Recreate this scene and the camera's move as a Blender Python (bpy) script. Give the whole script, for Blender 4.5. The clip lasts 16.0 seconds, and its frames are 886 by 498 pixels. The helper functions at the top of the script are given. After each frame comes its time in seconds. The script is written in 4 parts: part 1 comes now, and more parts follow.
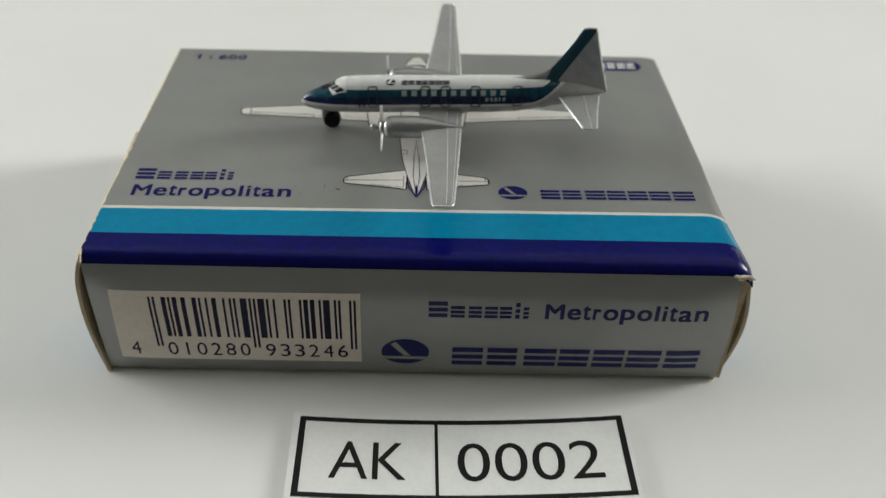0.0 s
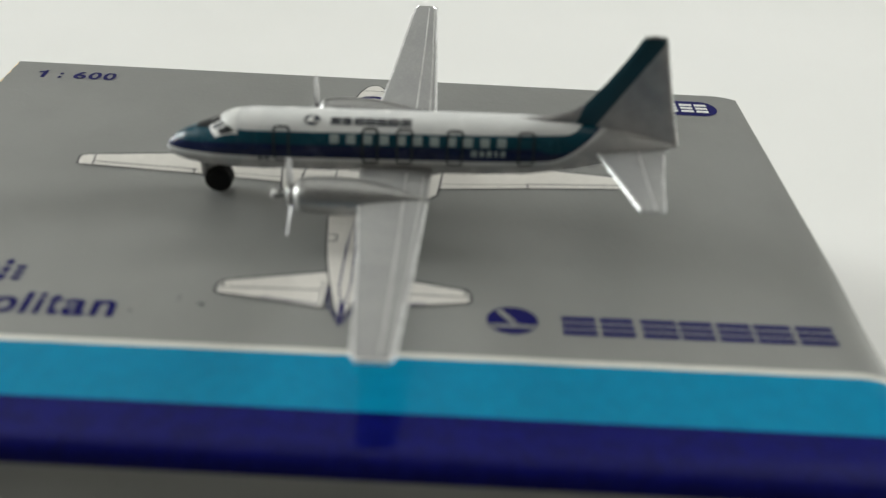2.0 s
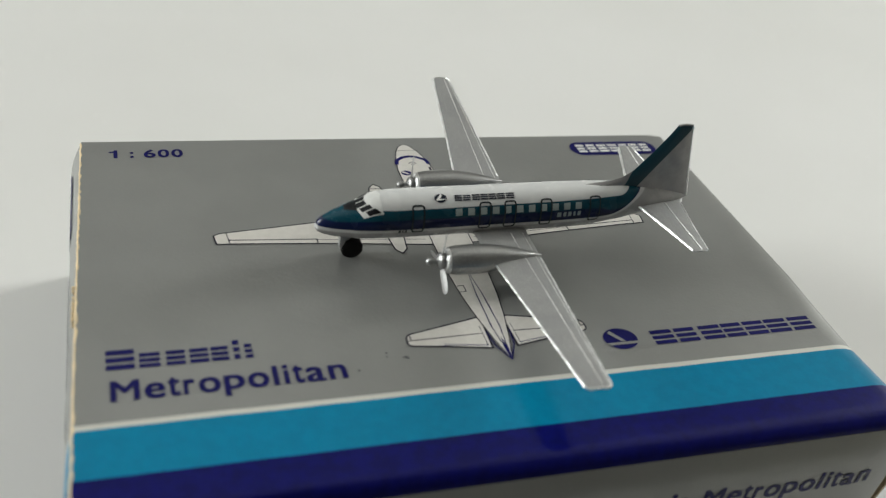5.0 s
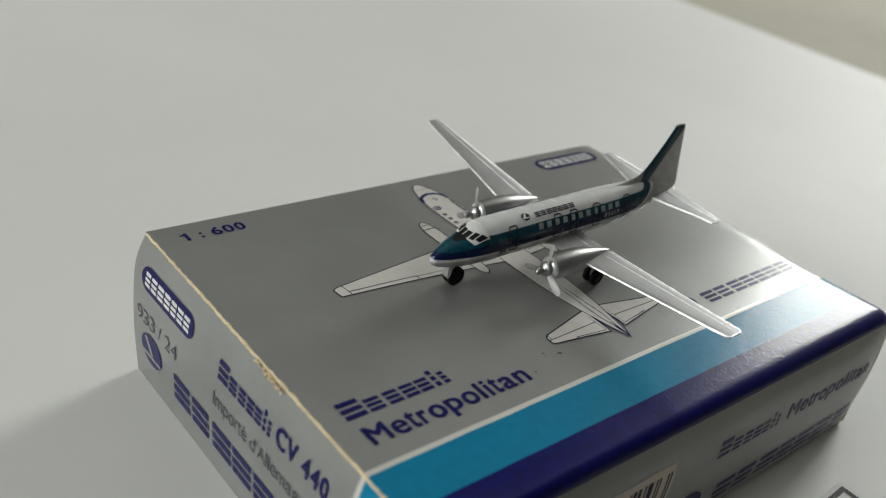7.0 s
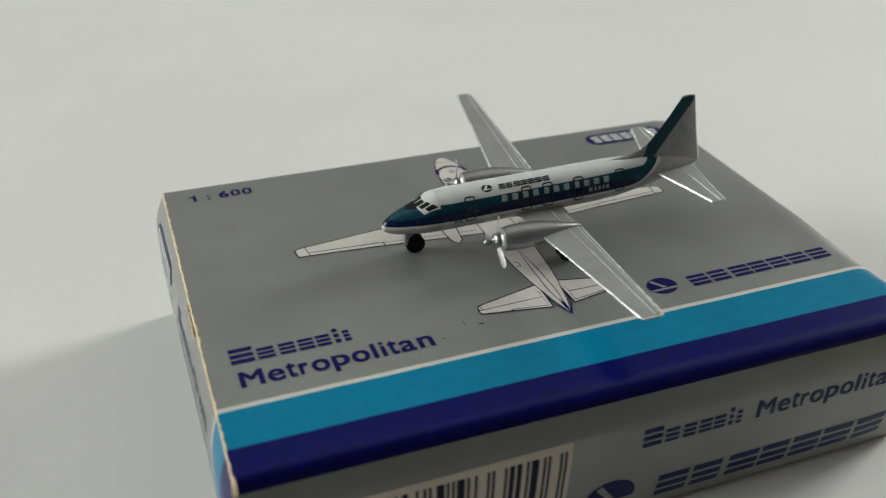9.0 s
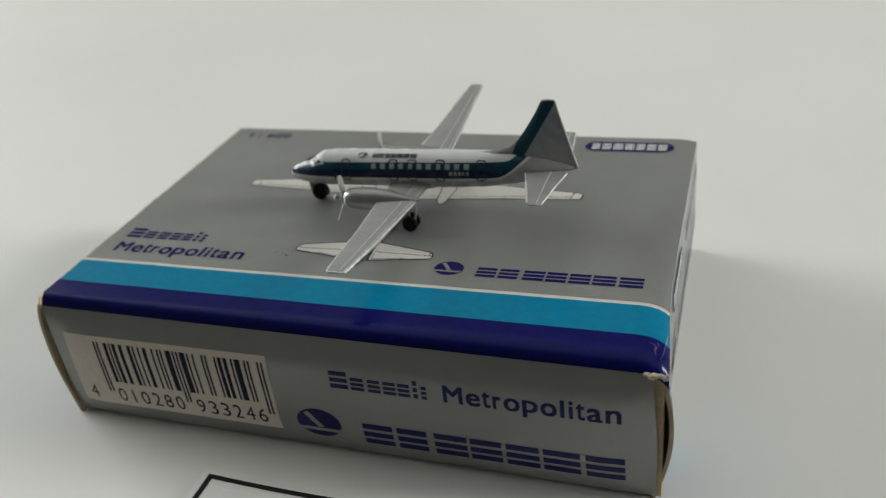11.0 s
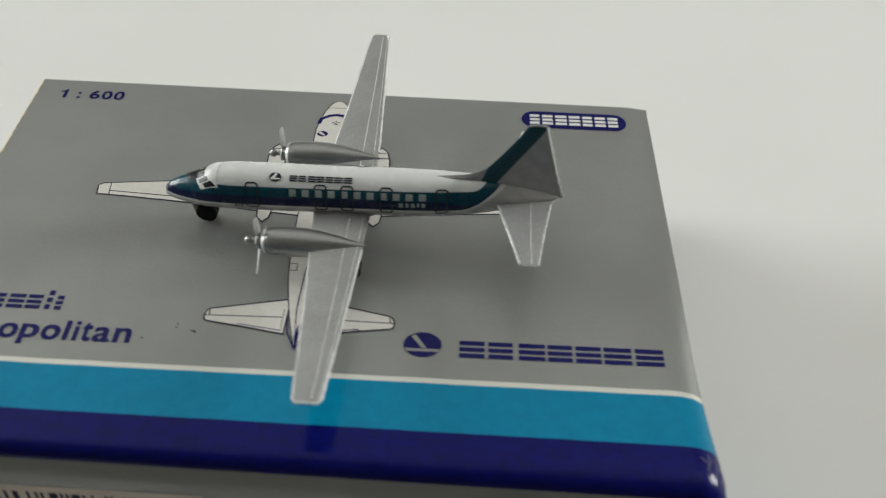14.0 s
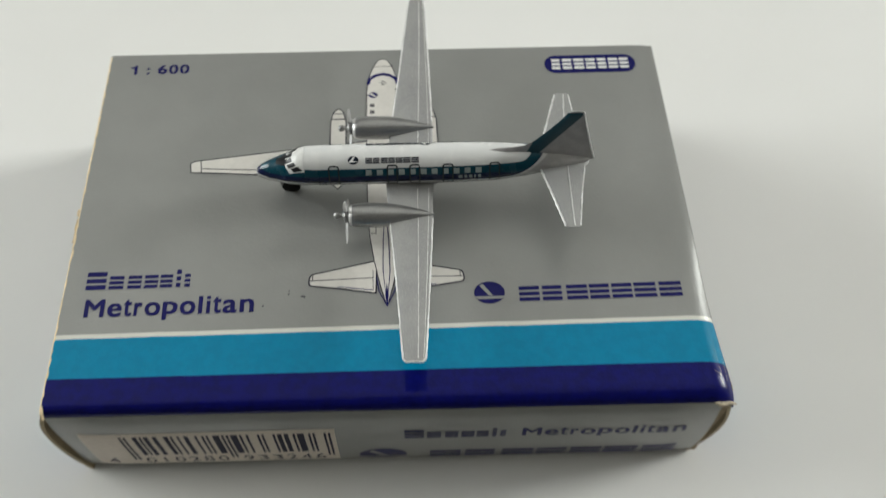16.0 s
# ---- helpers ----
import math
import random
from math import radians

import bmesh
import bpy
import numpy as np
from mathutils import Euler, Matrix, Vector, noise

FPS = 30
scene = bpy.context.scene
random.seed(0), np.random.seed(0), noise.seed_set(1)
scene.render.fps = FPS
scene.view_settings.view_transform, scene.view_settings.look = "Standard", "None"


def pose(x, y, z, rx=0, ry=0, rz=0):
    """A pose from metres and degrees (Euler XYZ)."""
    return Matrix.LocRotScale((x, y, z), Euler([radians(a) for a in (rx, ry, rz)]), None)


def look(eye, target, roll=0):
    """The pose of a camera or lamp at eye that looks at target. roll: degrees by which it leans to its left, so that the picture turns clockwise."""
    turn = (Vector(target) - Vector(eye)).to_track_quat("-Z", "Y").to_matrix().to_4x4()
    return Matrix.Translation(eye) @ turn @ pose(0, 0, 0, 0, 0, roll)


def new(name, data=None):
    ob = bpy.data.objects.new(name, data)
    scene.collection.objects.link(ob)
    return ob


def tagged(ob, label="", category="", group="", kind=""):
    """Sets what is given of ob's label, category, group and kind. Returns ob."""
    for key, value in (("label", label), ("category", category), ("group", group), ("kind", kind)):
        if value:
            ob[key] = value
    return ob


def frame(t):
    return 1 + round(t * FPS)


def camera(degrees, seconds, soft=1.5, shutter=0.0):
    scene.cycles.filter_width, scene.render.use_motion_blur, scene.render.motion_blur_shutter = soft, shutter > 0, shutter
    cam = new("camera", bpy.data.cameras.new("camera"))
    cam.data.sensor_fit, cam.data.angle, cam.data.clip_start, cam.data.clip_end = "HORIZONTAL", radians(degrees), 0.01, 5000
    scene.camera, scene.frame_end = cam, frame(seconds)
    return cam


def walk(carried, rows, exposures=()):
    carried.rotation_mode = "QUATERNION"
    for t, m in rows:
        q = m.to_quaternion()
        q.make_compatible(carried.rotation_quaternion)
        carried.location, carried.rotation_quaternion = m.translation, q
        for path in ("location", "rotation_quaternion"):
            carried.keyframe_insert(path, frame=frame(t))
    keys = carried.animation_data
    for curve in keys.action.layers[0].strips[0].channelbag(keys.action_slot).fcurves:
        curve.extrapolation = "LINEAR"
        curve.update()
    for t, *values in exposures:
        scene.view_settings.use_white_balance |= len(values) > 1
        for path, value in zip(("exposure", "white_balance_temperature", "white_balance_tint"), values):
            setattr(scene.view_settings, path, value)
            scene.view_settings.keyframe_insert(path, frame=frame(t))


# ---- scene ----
# ---- camera ----
cam = camera(51.65, 16.0, soft=1.15, shutter=0.4)
cam.data.dof.use_dof, cam.data.dof.focus_distance, cam.data.dof.aperture_fstop = True, 0.106, 28.0
CM = 0.01
PATH = [
    (0, (-0.045, -8.558, 8.806), (0.232, -2.267, 3.871), 2.11),
    (0.5, (0.012, -7.188, 8.253), (0.266, -0.940, 3.262), 1.99),
    (1, (0.091, -5.783, 8.045), (0.308, 0.437, 3.019), 2.19),
    (1.5, (0.520, -4.562, 7.189), (0.593, 1.766, 2.295), 2.10),
    (2, (0.589, -3.859, 6.280), (0.777, 2.677, 1.670), 3.51),
    (2.5, (0.367, -3.647, 6.554), (0.688, 2.754, 1.766), 4.38),
    (3, (0.184, -3.771, 7.489), (0.588, 2.442, 2.466), 3.70),
    (5.3, (-4.323, -4.527, 8.091), (-1.204, 1.255, 3.526), 13.06),
    (5.5, (-4.817, -4.506, 8.198), (-1.411, 1.150, 3.681), 14.05),
    (6, (-5.737, -4.340, 7.653), (-1.710, 1.194, 3.512), 13.50),
    (6.5, (-7.120, -3.993, 7.593), (-2.516, 1.232, 3.656), 12.75),
    (7, (-7.997, -3.325, 7.557), (-2.987, 1.557, 3.675), 11.40),
    (7.5, (-8.541, -3.122, 7.144), (-3.186, 1.568, 3.494), 11.77),
    (8, (-8.029, -3.671, 7.070), (-3.015, 1.334, 3.353), 9.58),
    (8.5, (-6.857, -4.376, 7.493), (-2.703, 1.121, 3.427), 6.74),
    (9, (-4.559, -5.799, 8.007), (-1.931, 0.421, 3.716), 2.16),
    (9.5, (-2.411, -7.090, 8.109), (-1.158, -0.417, 3.877), -0.44),
    (10, (1.172, -8.129, 8.196), (0.607, -1.257, 4.140), -4.57),
    (10.2, (2.224, -8.705, 8.397), (1.080, -1.875, 4.391), -5.72),
    (12.3, (5.774, -5.448, 7.108), (2.773, 0.558, 2.758), -7.74),
    (12.5, (5.636, -5.375, 7.127), (2.732, 0.642, 2.727), -7.32),
    (13, (4.357, -5.679, 7.343), (2.439, 0.629, 2.813), -2.97),
    (13.5, (3.099, -5.334, 8.115), (2.089, 0.859, 3.153), -0.62),
    (14, (1.472, -4.256, 9.243), (1.449, 1.280, 3.467), 2.52),
    (14.5, (-0.078, -3.519, 9.515), (0.670, 1.468, 3.306), 7.56),
    (15, (-0.124, -3.040, 10.286), (0.448, 1.418, 3.668), 6.38),
    (15.5, (0.117, -2.727, 11.213), (0.512, 1.205, 4.258), 3.95),
    (16, (0.268, -3.924, 12.012), (0.591, 0.154, 5.137), 2.01),
]


def eye_row(t, eye, target, roll):
    return t, look(Vector(eye) * CM, Vector(target) * CM, roll)


walk(cam, [eye_row(*row) for row in PATH], exposures=[(0.0, 0.24), (0.5, 0.40), (1.5, 0.38), (2.5, 0.40), (3.0, 0.28), (5.5, 0.09), (6.0, -0.07), (6.5, -0.12), (7.5, -0.41), (8.0, -0.38), (8.5, -0.12), (9.0, 0.0), (10.0, 0.0), (12.5, 0.06), (14.0, 0.16), (15.0, 0.30), (16.0, 0.28)])

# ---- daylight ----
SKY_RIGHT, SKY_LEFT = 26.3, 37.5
world = bpy.data.worlds.new("sky")
scene.world = world
world.use_nodes = True
sky = world.node_tree.nodes.new("ShaderNodeTexSky")
sky.sky_type, sky.sun_disc = "NISHITA", False
sky.sun_elevation, sky.sun_rotation = radians(28), radians(80)
world.node_tree.links.new(sky.outputs[0], world.node_tree.nodes["Background"].inputs[0])
world.node_tree.nodes["Background"].inputs[1].default_value = 0.08


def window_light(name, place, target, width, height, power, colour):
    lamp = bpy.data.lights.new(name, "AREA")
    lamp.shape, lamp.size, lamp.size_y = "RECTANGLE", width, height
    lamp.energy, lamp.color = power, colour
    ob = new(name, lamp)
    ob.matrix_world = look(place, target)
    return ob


# The room: table top at z = 0, floor 0.74 m below it
ROOM_X0, ROOM_X1, ROOM_Y0, ROOM_Y1, FLOOR_Z, CEIL_Z = -1.9, 1.7, -0.65, 2.0, -0.74, 1.76
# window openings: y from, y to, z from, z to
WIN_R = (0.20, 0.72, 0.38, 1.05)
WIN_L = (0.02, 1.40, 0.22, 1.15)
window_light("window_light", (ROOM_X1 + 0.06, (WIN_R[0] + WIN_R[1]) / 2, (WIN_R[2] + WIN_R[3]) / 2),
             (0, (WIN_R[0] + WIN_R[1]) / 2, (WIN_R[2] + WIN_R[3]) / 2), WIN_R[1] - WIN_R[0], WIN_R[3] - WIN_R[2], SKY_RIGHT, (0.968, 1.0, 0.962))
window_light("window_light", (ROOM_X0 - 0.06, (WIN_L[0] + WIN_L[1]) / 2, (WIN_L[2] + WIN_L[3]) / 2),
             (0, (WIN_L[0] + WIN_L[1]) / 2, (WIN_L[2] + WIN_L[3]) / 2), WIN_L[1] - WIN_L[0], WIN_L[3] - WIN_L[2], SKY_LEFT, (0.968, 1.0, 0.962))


# ---- materials ----
class Nodes:
    """A small builder for node materials."""

    def __init__(self, name, rough=0.5, metal=0.0, spec=0.5):
        self.mat = bpy.data.materials.new(name)
        self.mat.use_nodes = True
        self.tree = self.mat.node_tree
        self.bsdf = self.tree.nodes["Principled BSDF"]
        self.bsdf.inputs["Roughness"].default_value = rough
        self.bsdf.inputs["Metallic"].default_value = metal
        self.bsdf.inputs["Specular IOR Level"].default_value = spec
        self.coord = self.add("ShaderNodeTexCoord").outputs["Object"]

    def add(self, kind, **values):
        node = self.tree.nodes.new(kind)
        for key, value in values.items():
            setattr(node, key, value)
        return node

    def put(self, value, socket):
        if isinstance(value, bpy.types.NodeSocket):
            self.tree.links.new(value, socket)
        elif isinstance(value, (tuple, list)) and len(value) == 3 and socket.type == "RGBA":
            socket.default_value = (*value, 1)
        else:
            socket.default_value = value

    def math(self, op, a, b=0.0, c=0.0):
        node = self.add("ShaderNodeMath", operation=op)
        for value, socket in zip((a, b, c), node.inputs):
            self.put(value, socket)
        return node.outputs[0]

    def step(self, a, lo, hi, to0=0.0, to1=1.0):
        node = self.add("ShaderNodeMapRange", interpolation_type="SMOOTHSTEP")
        for value, socket in zip((a, lo, hi, to0, to1), node.inputs):
            self.put(value, socket)
        return node.outputs[0]

    def mix(self, f, a, b):
        node = self.add("ShaderNodeMix", data_type="RGBA")
        self.put(f, node.inputs[0]), self.put(a, node.inputs[6]), self.put(b, node.inputs[7])
        return node.outputs[2]

    def noise(self, scale, detail=4.0, rough=0.55, stretch=None):
        node = self.add("ShaderNodeTexNoise")
        node.inputs["Scale"].default_value, node.inputs["Detail"].default_value = scale, detail
        node.inputs["Roughness"].default_value = rough
        where = self.coord
        if stretch:
            mapping = self.add("ShaderNodeMapping")
            mapping.inputs["Scale"].default_value = stretch
            self.put(where, mapping.inputs[0])
            where = mapping.outputs[0]
        self.put(where, node.inputs["Vector"])
        return node.outputs["Fac"]

    def axes(self):
        """x, y, z in centimetres."""
        node = self.add("ShaderNodeSeparateXYZ")
        self.put(self.coord, node.inputs[0])
        return [self.math("MULTIPLY", out, 100.0) for out in node.outputs]

    def bump(self, height, strength, distance):
        node = self.add("ShaderNodeBump")
        self.put(height, node.inputs["Height"])
        node.inputs["Strength"].default_value, node.inputs["Distance"].default_value = strength, distance
        self.put(node.outputs[0], self.bsdf.inputs["Normal"])
        self.put(node.outputs[0], self.bsdf.inputs["Coat Normal"])

    def colour(self, value):
        self.put(value, self.bsdf.inputs["Base Color"])
        return self

    def rough(self, value):
        self.put(value, self.bsdf.inputs["Roughness"])
        return self


def plain(name, colour, rough=0.5, metal=0.0, vary=0.12, scale=400.0, bump=0.0, spec=0.5, varnish=False):
    """One paint or stuff with grain at two scales."""
    n = Nodes(name, rough, metal, spec)
    fine, broad = n.noise(scale * 6, 3), n.noise(scale * 0.5, 5)
    f = n.math("ADD", n.math("MULTIPLY", fine, 0.5), n.math("MULTIPLY", broad, 0.5))
    dark, light = [tuple(min(1, c * k) for c in colour) for k in (1 - vary, 1 + vary)]
    n.colour(n.mix(n.step(f, 0.3, 0.7), dark, light))
    n.rough(n.step(broad, 0.25, 0.75, max(0.03, rough * 0.85), min(1, rough * 1.15)))
    if bump:
        n.bump(fine, bump, 0.00004)
    if varnish:
        n.bsdf.inputs["Coat Weight"].default_value, n.bsdf.inputs["Coat Roughness"].default_value = VARNISH
    return n.mat


NAVY, CYAN = (0.002, 0.003, 0.095), (0.0, 0.198, 0.355)
VARNISH = 0.31, 0.12
SILVER = (0.290, 0.293, 0.283)


def silver_print(name, stripes):
    """Varnished carton with silver ink, and the coloured stripes round its mouth."""
    n = Nodes(name, 0.35, 0.36, 0.05)
    x, y, z = n.axes()
    grain, broad, mottle = n.noise(9000, 2), n.noise(60, 4), n.noise(900, 4)
    ink = n.mix(n.step(broad, 0.3, 0.7), tuple(c * 0.93 for c in SILVER), tuple(c * 1.06 for c in SILVER))
    ink = n.mix(n.math("MULTIPLY", n.step(grain, 0.35, 0.75), 0.18), ink, (0.42, 0.42, 0.41))
    if stripes:
        wobble = n.math("MULTIPLY", n.math("SUBTRACT", n.noise(250, 2), 0.5), 0.012)
        line = n.math("ADD", n.math("ADD", y, wobble), n.math("MULTIPLY", x, 0.0055))
        seam = n.math("ADD", n.math("ADD", y, wobble), n.math("MULTIPLY", x, 0.0115))
        navy = n.mix(n.step(mottle, 0.3, 0.7), tuple(c * 0.85 for c in NAVY), tuple(c * 1.2 for c in NAVY))
        cyan = n.mix(n.step(mottle, 0.3, 0.7), tuple(c * 0.93 for c in CYAN), tuple(c * 1.05 for c in CYAN))
        ink = n.mix(n.step(line, 0.988, 0.996), (0.66, 0.65, 0.6), ink)
        ink = n.mix(n.step(line, 0.928, 0.936), cyan, ink)
        ink = n.mix(n.step(seam, 0.394, 0.402), navy, ink)
        n.put(n.step(line, 0.93, 0.995, 0.0, 0.36), n.bsdf.inputs["Metallic"])
    n.colour(ink)
    n.bsdf.inputs["Coat Weight"].default_value, n.bsdf.inputs["Coat Roughness"].default_value = VARNISH
    n.bump(n.math("ADD", n.noise(2600, 2), n.noise(900, 2)), 0.5, 0.00004)
    return n.mat


def table_white():
    n = Nodes("white_paper", 0.62, 0, 0.35)
    broad, fine = n.noise(9, 4), n.noise(2500, 3)
    n.colour(n.mix(n.step(broad, 0.3, 0.7), (0.76, 0.755, 0.735), (0.80, 0.795, 0.78)))
    n.bump(fine, 0.12, 0.00005)
    return n.mat


def fuselage_paint():
    """White with a teal and navy band that sweeps up to the fin."""
    n = Nodes("fuselage_paint", 0.3, 0.0, 0.25)
    x, y, z = n.axes()
    z = n.math("ADD", z, n.math("MULTIPLY", n.math("SUBTRACT", 1.2, x), 0.018))
    nose = n.step(x, -1.62, -1.0, 1.0, 0.0)
    top = n.math("ADD", 0.775, n.step(x, 1.72, 2.08, 0.0, 0.13))
    top = n.math("ADD", top, n.step(x, -1.06, -1.05, 1.0, 0.0))
    low = n.math("ADD", 0.567, n.step(x, 1.58, 2.20, 0.0, 0.30))
    low = n.math("SUBTRACT", low, n.math("MULTIPLY", nose, 0.03))
    mid = n.math("ADD", low, n.step(x, -1.5, -0.9, 0.075, 0.115))
    mid = n.math("SUBTRACT", mid, n.step(x, 1.40, 1.85, 0.0, 0.10))
    mottle = n.noise(500, 4)
    white = n.mix(n.step(mottle, 0.3, 0.7), (0.63, 0.635, 0.63), (0.67, 0.67, 0.66))
    belly = n.mix(n.step(mottle, 0.3, 0.7), (0.36, 0.355, 0.35), (0.46, 0.45, 0.44))
    under = n.math("SUBTRACT", low, z)
    paint = n.mix(n.step(under, 0.03, 0.05), white, belly)
    band = n.mix(n.step(n.math("SUBTRACT", z, mid), -0.012, 0.012), (0.003, 0.009, 0.052), (0.001, 0.052, 0.080))
    inside = n.math("MULTIPLY", n.step(n.math("SUBTRACT", z, low), -0.004, 0.004), n.step(n.math("SUBTRACT", top, z), -0.004, 0.004))
    tail = n.step(x, 1.3, 1.9)
    paint = n.mix(n.math("MULTIPLY", tail, 0.15), paint, (0.42, 0.42, 0.42))
    n.colour(n.mix(inside, paint, band))
    n.rough(n.step(mottle, 0.2, 0.8, 0.20, 0.32))
    n.bsdf.inputs["Coat Weight"].default_value, n.bsdf.inputs["Coat Roughness"].default_value = 0.26, 0.06
    n.bump(n.noise(1800, 3), 0.10, 0.00003)
    return n.mat


def fin_paint():
    """Bare silver with a teal band along the leading edge."""
    n = Nodes("fin_paint", 0.4, 0.5, 0.5)
    x, y, z = n.axes()
    # rear line of the band, from the fin's root up to the top's rear corner
    line = n.math("SUBTRACT", x, n.math("ADD", 1.985, n.math("MULTIPLY", n.math("SUBTRACT", z, 0.845), 0.628)))
    front = n.math("SUBTRACT", x, n.math("ADD", 1.81, n.math("MULTIPLY", n.math("SUBTRACT", z, 0.845), 0.4)))
    inside = n.math("MULTIPLY", n.step(line, -0.006, 0.006, 1.0, 0.0), n.step(front, -0.006, 0.006))
    mottle = n.noise(700, 4)
    metal = n.mix(n.step(mottle, 0.3, 0.7), (0.34, 0.33, 0.33), (0.42, 0.41, 0.41))
    n.colour(n.mix(inside, metal, (0.001, 0.044, 0.066)))
    n.put(n.math("MULTIPLY", n.math("SUBTRACT", 1.0, inside), 0.55), n.bsdf.inputs["Metallic"])
    n.rough(n.step(mottle, 0.2, 0.8, 0.32, 0.48))
    n.bump(n.noise(3500, 3), 0.25, 0.00004)
    return n.mat


def silver_paint(name, rough, metal):
    """Grainy silver lacquer over die-cast metal."""
    n = Nodes(name, rough, metal, 0.5)
    fleck, grain, broad = n.noise(7000, 2), n.noise(15000, 1), n.noise(250, 3)
    tone = n.mix(n.step(broad, 0.3, 0.7), (0.34, 0.34, 0.34), (0.39, 0.39, 0.385))
    tone = n.mix(n.math("MULTIPLY", n.step(fleck, 0.5, 0.72), 0.6), tone, (0.54, 0.54, 0.53))
    n.colour(n.mix(n.math("MULTIPLY", n.step(grain, 0.52, 0.75), 0.35), tone, (0.22, 0.22, 0.22)))
    n.bump(n.math("ADD", n.noise(8000, 2), n.noise(2600, 2)), 0.6, 0.00004)
    return n.mat


MAT = {
    "table": table_white(),
    "silver_top": silver_print("silver_carton_striped", True),
    "silver_front": silver_print("silver_carton", False),
    "kraft": plain("kraft_board", (0.42, 0.34, 0.22), 0.85, 0, 0.25, 900, 0.5),
    "edge_tan": plain("worn_edge", (0.72, 0.58, 0.37), 0.9, 0, 0.25, 900, 0.5),
    "torn": plain("torn_board", (0.60, 0.52, 0.40), 0.9, 0, 0.25, 1200, 0.6),
    "ink": plain("navy_ink", (0.008, 0.008, 0.092), 0.38, 0, 0.12, 700, 0.3, 0.05, True),
    "grey_ink": plain("grey_ink", (0.085, 0.085, 0.10), 0.45, 0, 0.2, 700, 0.3, 0.05, True),
    "outline": plain("outline_ink", (0.02, 0.02, 0.035), 0.45, 0, 0.2, 700, 0.3, 0.05, True),
    "printed_white": plain("printed_white", (0.65, 0.625, 0.585), 0.4, 0, 0.06, 300, 0.0, 0.15, True),
    "sticker": plain("cream_sticker", (0.72, 0.645, 0.565), 0.7, 0, 0.07, 250, 0.2),
    "bar_ink": plain("bar_ink", (0.014, 0.012, 0.035), 0.6, 0, 0.25, 800, 0.0, 0.2),
    "paper": plain("card_paper", (0.78, 0.78, 0.77), 0.7, 0, 0.04, 250, 0.15),
    "toner": plain("toner", (0.008, 0.008, 0.008), 0.5, 0, 0.3, 900, 0.0, 0.25),
    "silver": silver_paint("silver_paint", 0.5, 0.45),
    "cowl": silver_paint("cowl_silver", 0.30, 0.85),
    "bright": plain("worn_bright_metal", (0.86, 0.86, 0.85), 0.34, 0.7, 0.2, 900, 0.6),
    "hinge": plain("rubbed_silver", (0.68, 0.68, 0.67), 0.38, 0.6, 0.25, 900, 0.6),
    "fuselage": fuselage_paint(),
    "fin": fin_paint(),
    "tyre": plain("black_tyre", (0.005, 0.005, 0.005), 0.6, 0, 0.3, 900, 0.3, 0.2),
    "door_grey": plain("door_grey", (0.016, 0.024, 0.028), 0.4, 0, 0.15, 900, 0.0, 0.25),
    "propeller": plain("propeller_grey", (0.42, 0.415, 0.41), 0.5, 0.35, 0.2, 900, 0.2),
    "pane": plain("grey_pane", (0.33, 0.39, 0.39), 0.3, 0, 0.1, 900),
    "cockpit": plain("cockpit_black", (0.006, 0.007, 0.009), 0.3, 0, 0.3, 900, 0.0, 0.3),
    "decal_white": plain("decal_white", (0.72, 0.72, 0.70), 0.35, 0, 0.08, 900),
    "decal_dark": plain("decal_dark", (0.004, 0.008, 0.02), 0.35, 0, 0.2, 900, 0.0, 0.25),
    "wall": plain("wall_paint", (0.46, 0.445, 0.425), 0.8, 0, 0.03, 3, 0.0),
    # darker than the side walls, to dim reflections in the carton's varnish
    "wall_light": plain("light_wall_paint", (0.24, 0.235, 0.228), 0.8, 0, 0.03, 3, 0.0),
    # near black so little light bounces onto the carton's front
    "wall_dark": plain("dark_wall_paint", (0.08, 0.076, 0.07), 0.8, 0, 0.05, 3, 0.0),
    "beige": plain("beige_laminate", (0.50, 0.475, 0.40), 0.9, 0, 0.05, 12, 0.0, 0.15),
    "floor": plain("beige_floor", (0.45, 0.43, 0.37), 0.6, 0, 0.08, 6, 0.0),
    "ceiling": plain("ceiling_paint", (0.70, 0.69, 0.675), 0.85, 0, 0.03, 3, 0.0),
}


# ---- mesh helpers: everything below is given in centimetres ----
def part(name, bm, material, parent=None, label="", smooth=True, inside=None):
    """Links a bmesh, drawn in centimetres, as one mesh object."""
    bmesh.ops.scale(bm, vec=(CM, CM, CM), verts=bm.verts)
    me = bpy.data.meshes.new(name)
    bm.to_mesh(me)
    bm.free()
    me.materials.append(MAT[material])
    me.materials.append(MAT[inside or material])
    for face in me.polygons:
        face.use_smooth = smooth
    if smooth:
        me.set_sharp_from_angle(angle=radians(38))
    ob = new(name, me)
    ob.parent = parent
    if label:
        tagged(ob, label)
    return ob


def empty(name, m, label, category, group=""):
    ob = new(name)
    ob.empty_display_size = 0.01
    ob.matrix_world = m
    return tagged(ob, label, category, group)


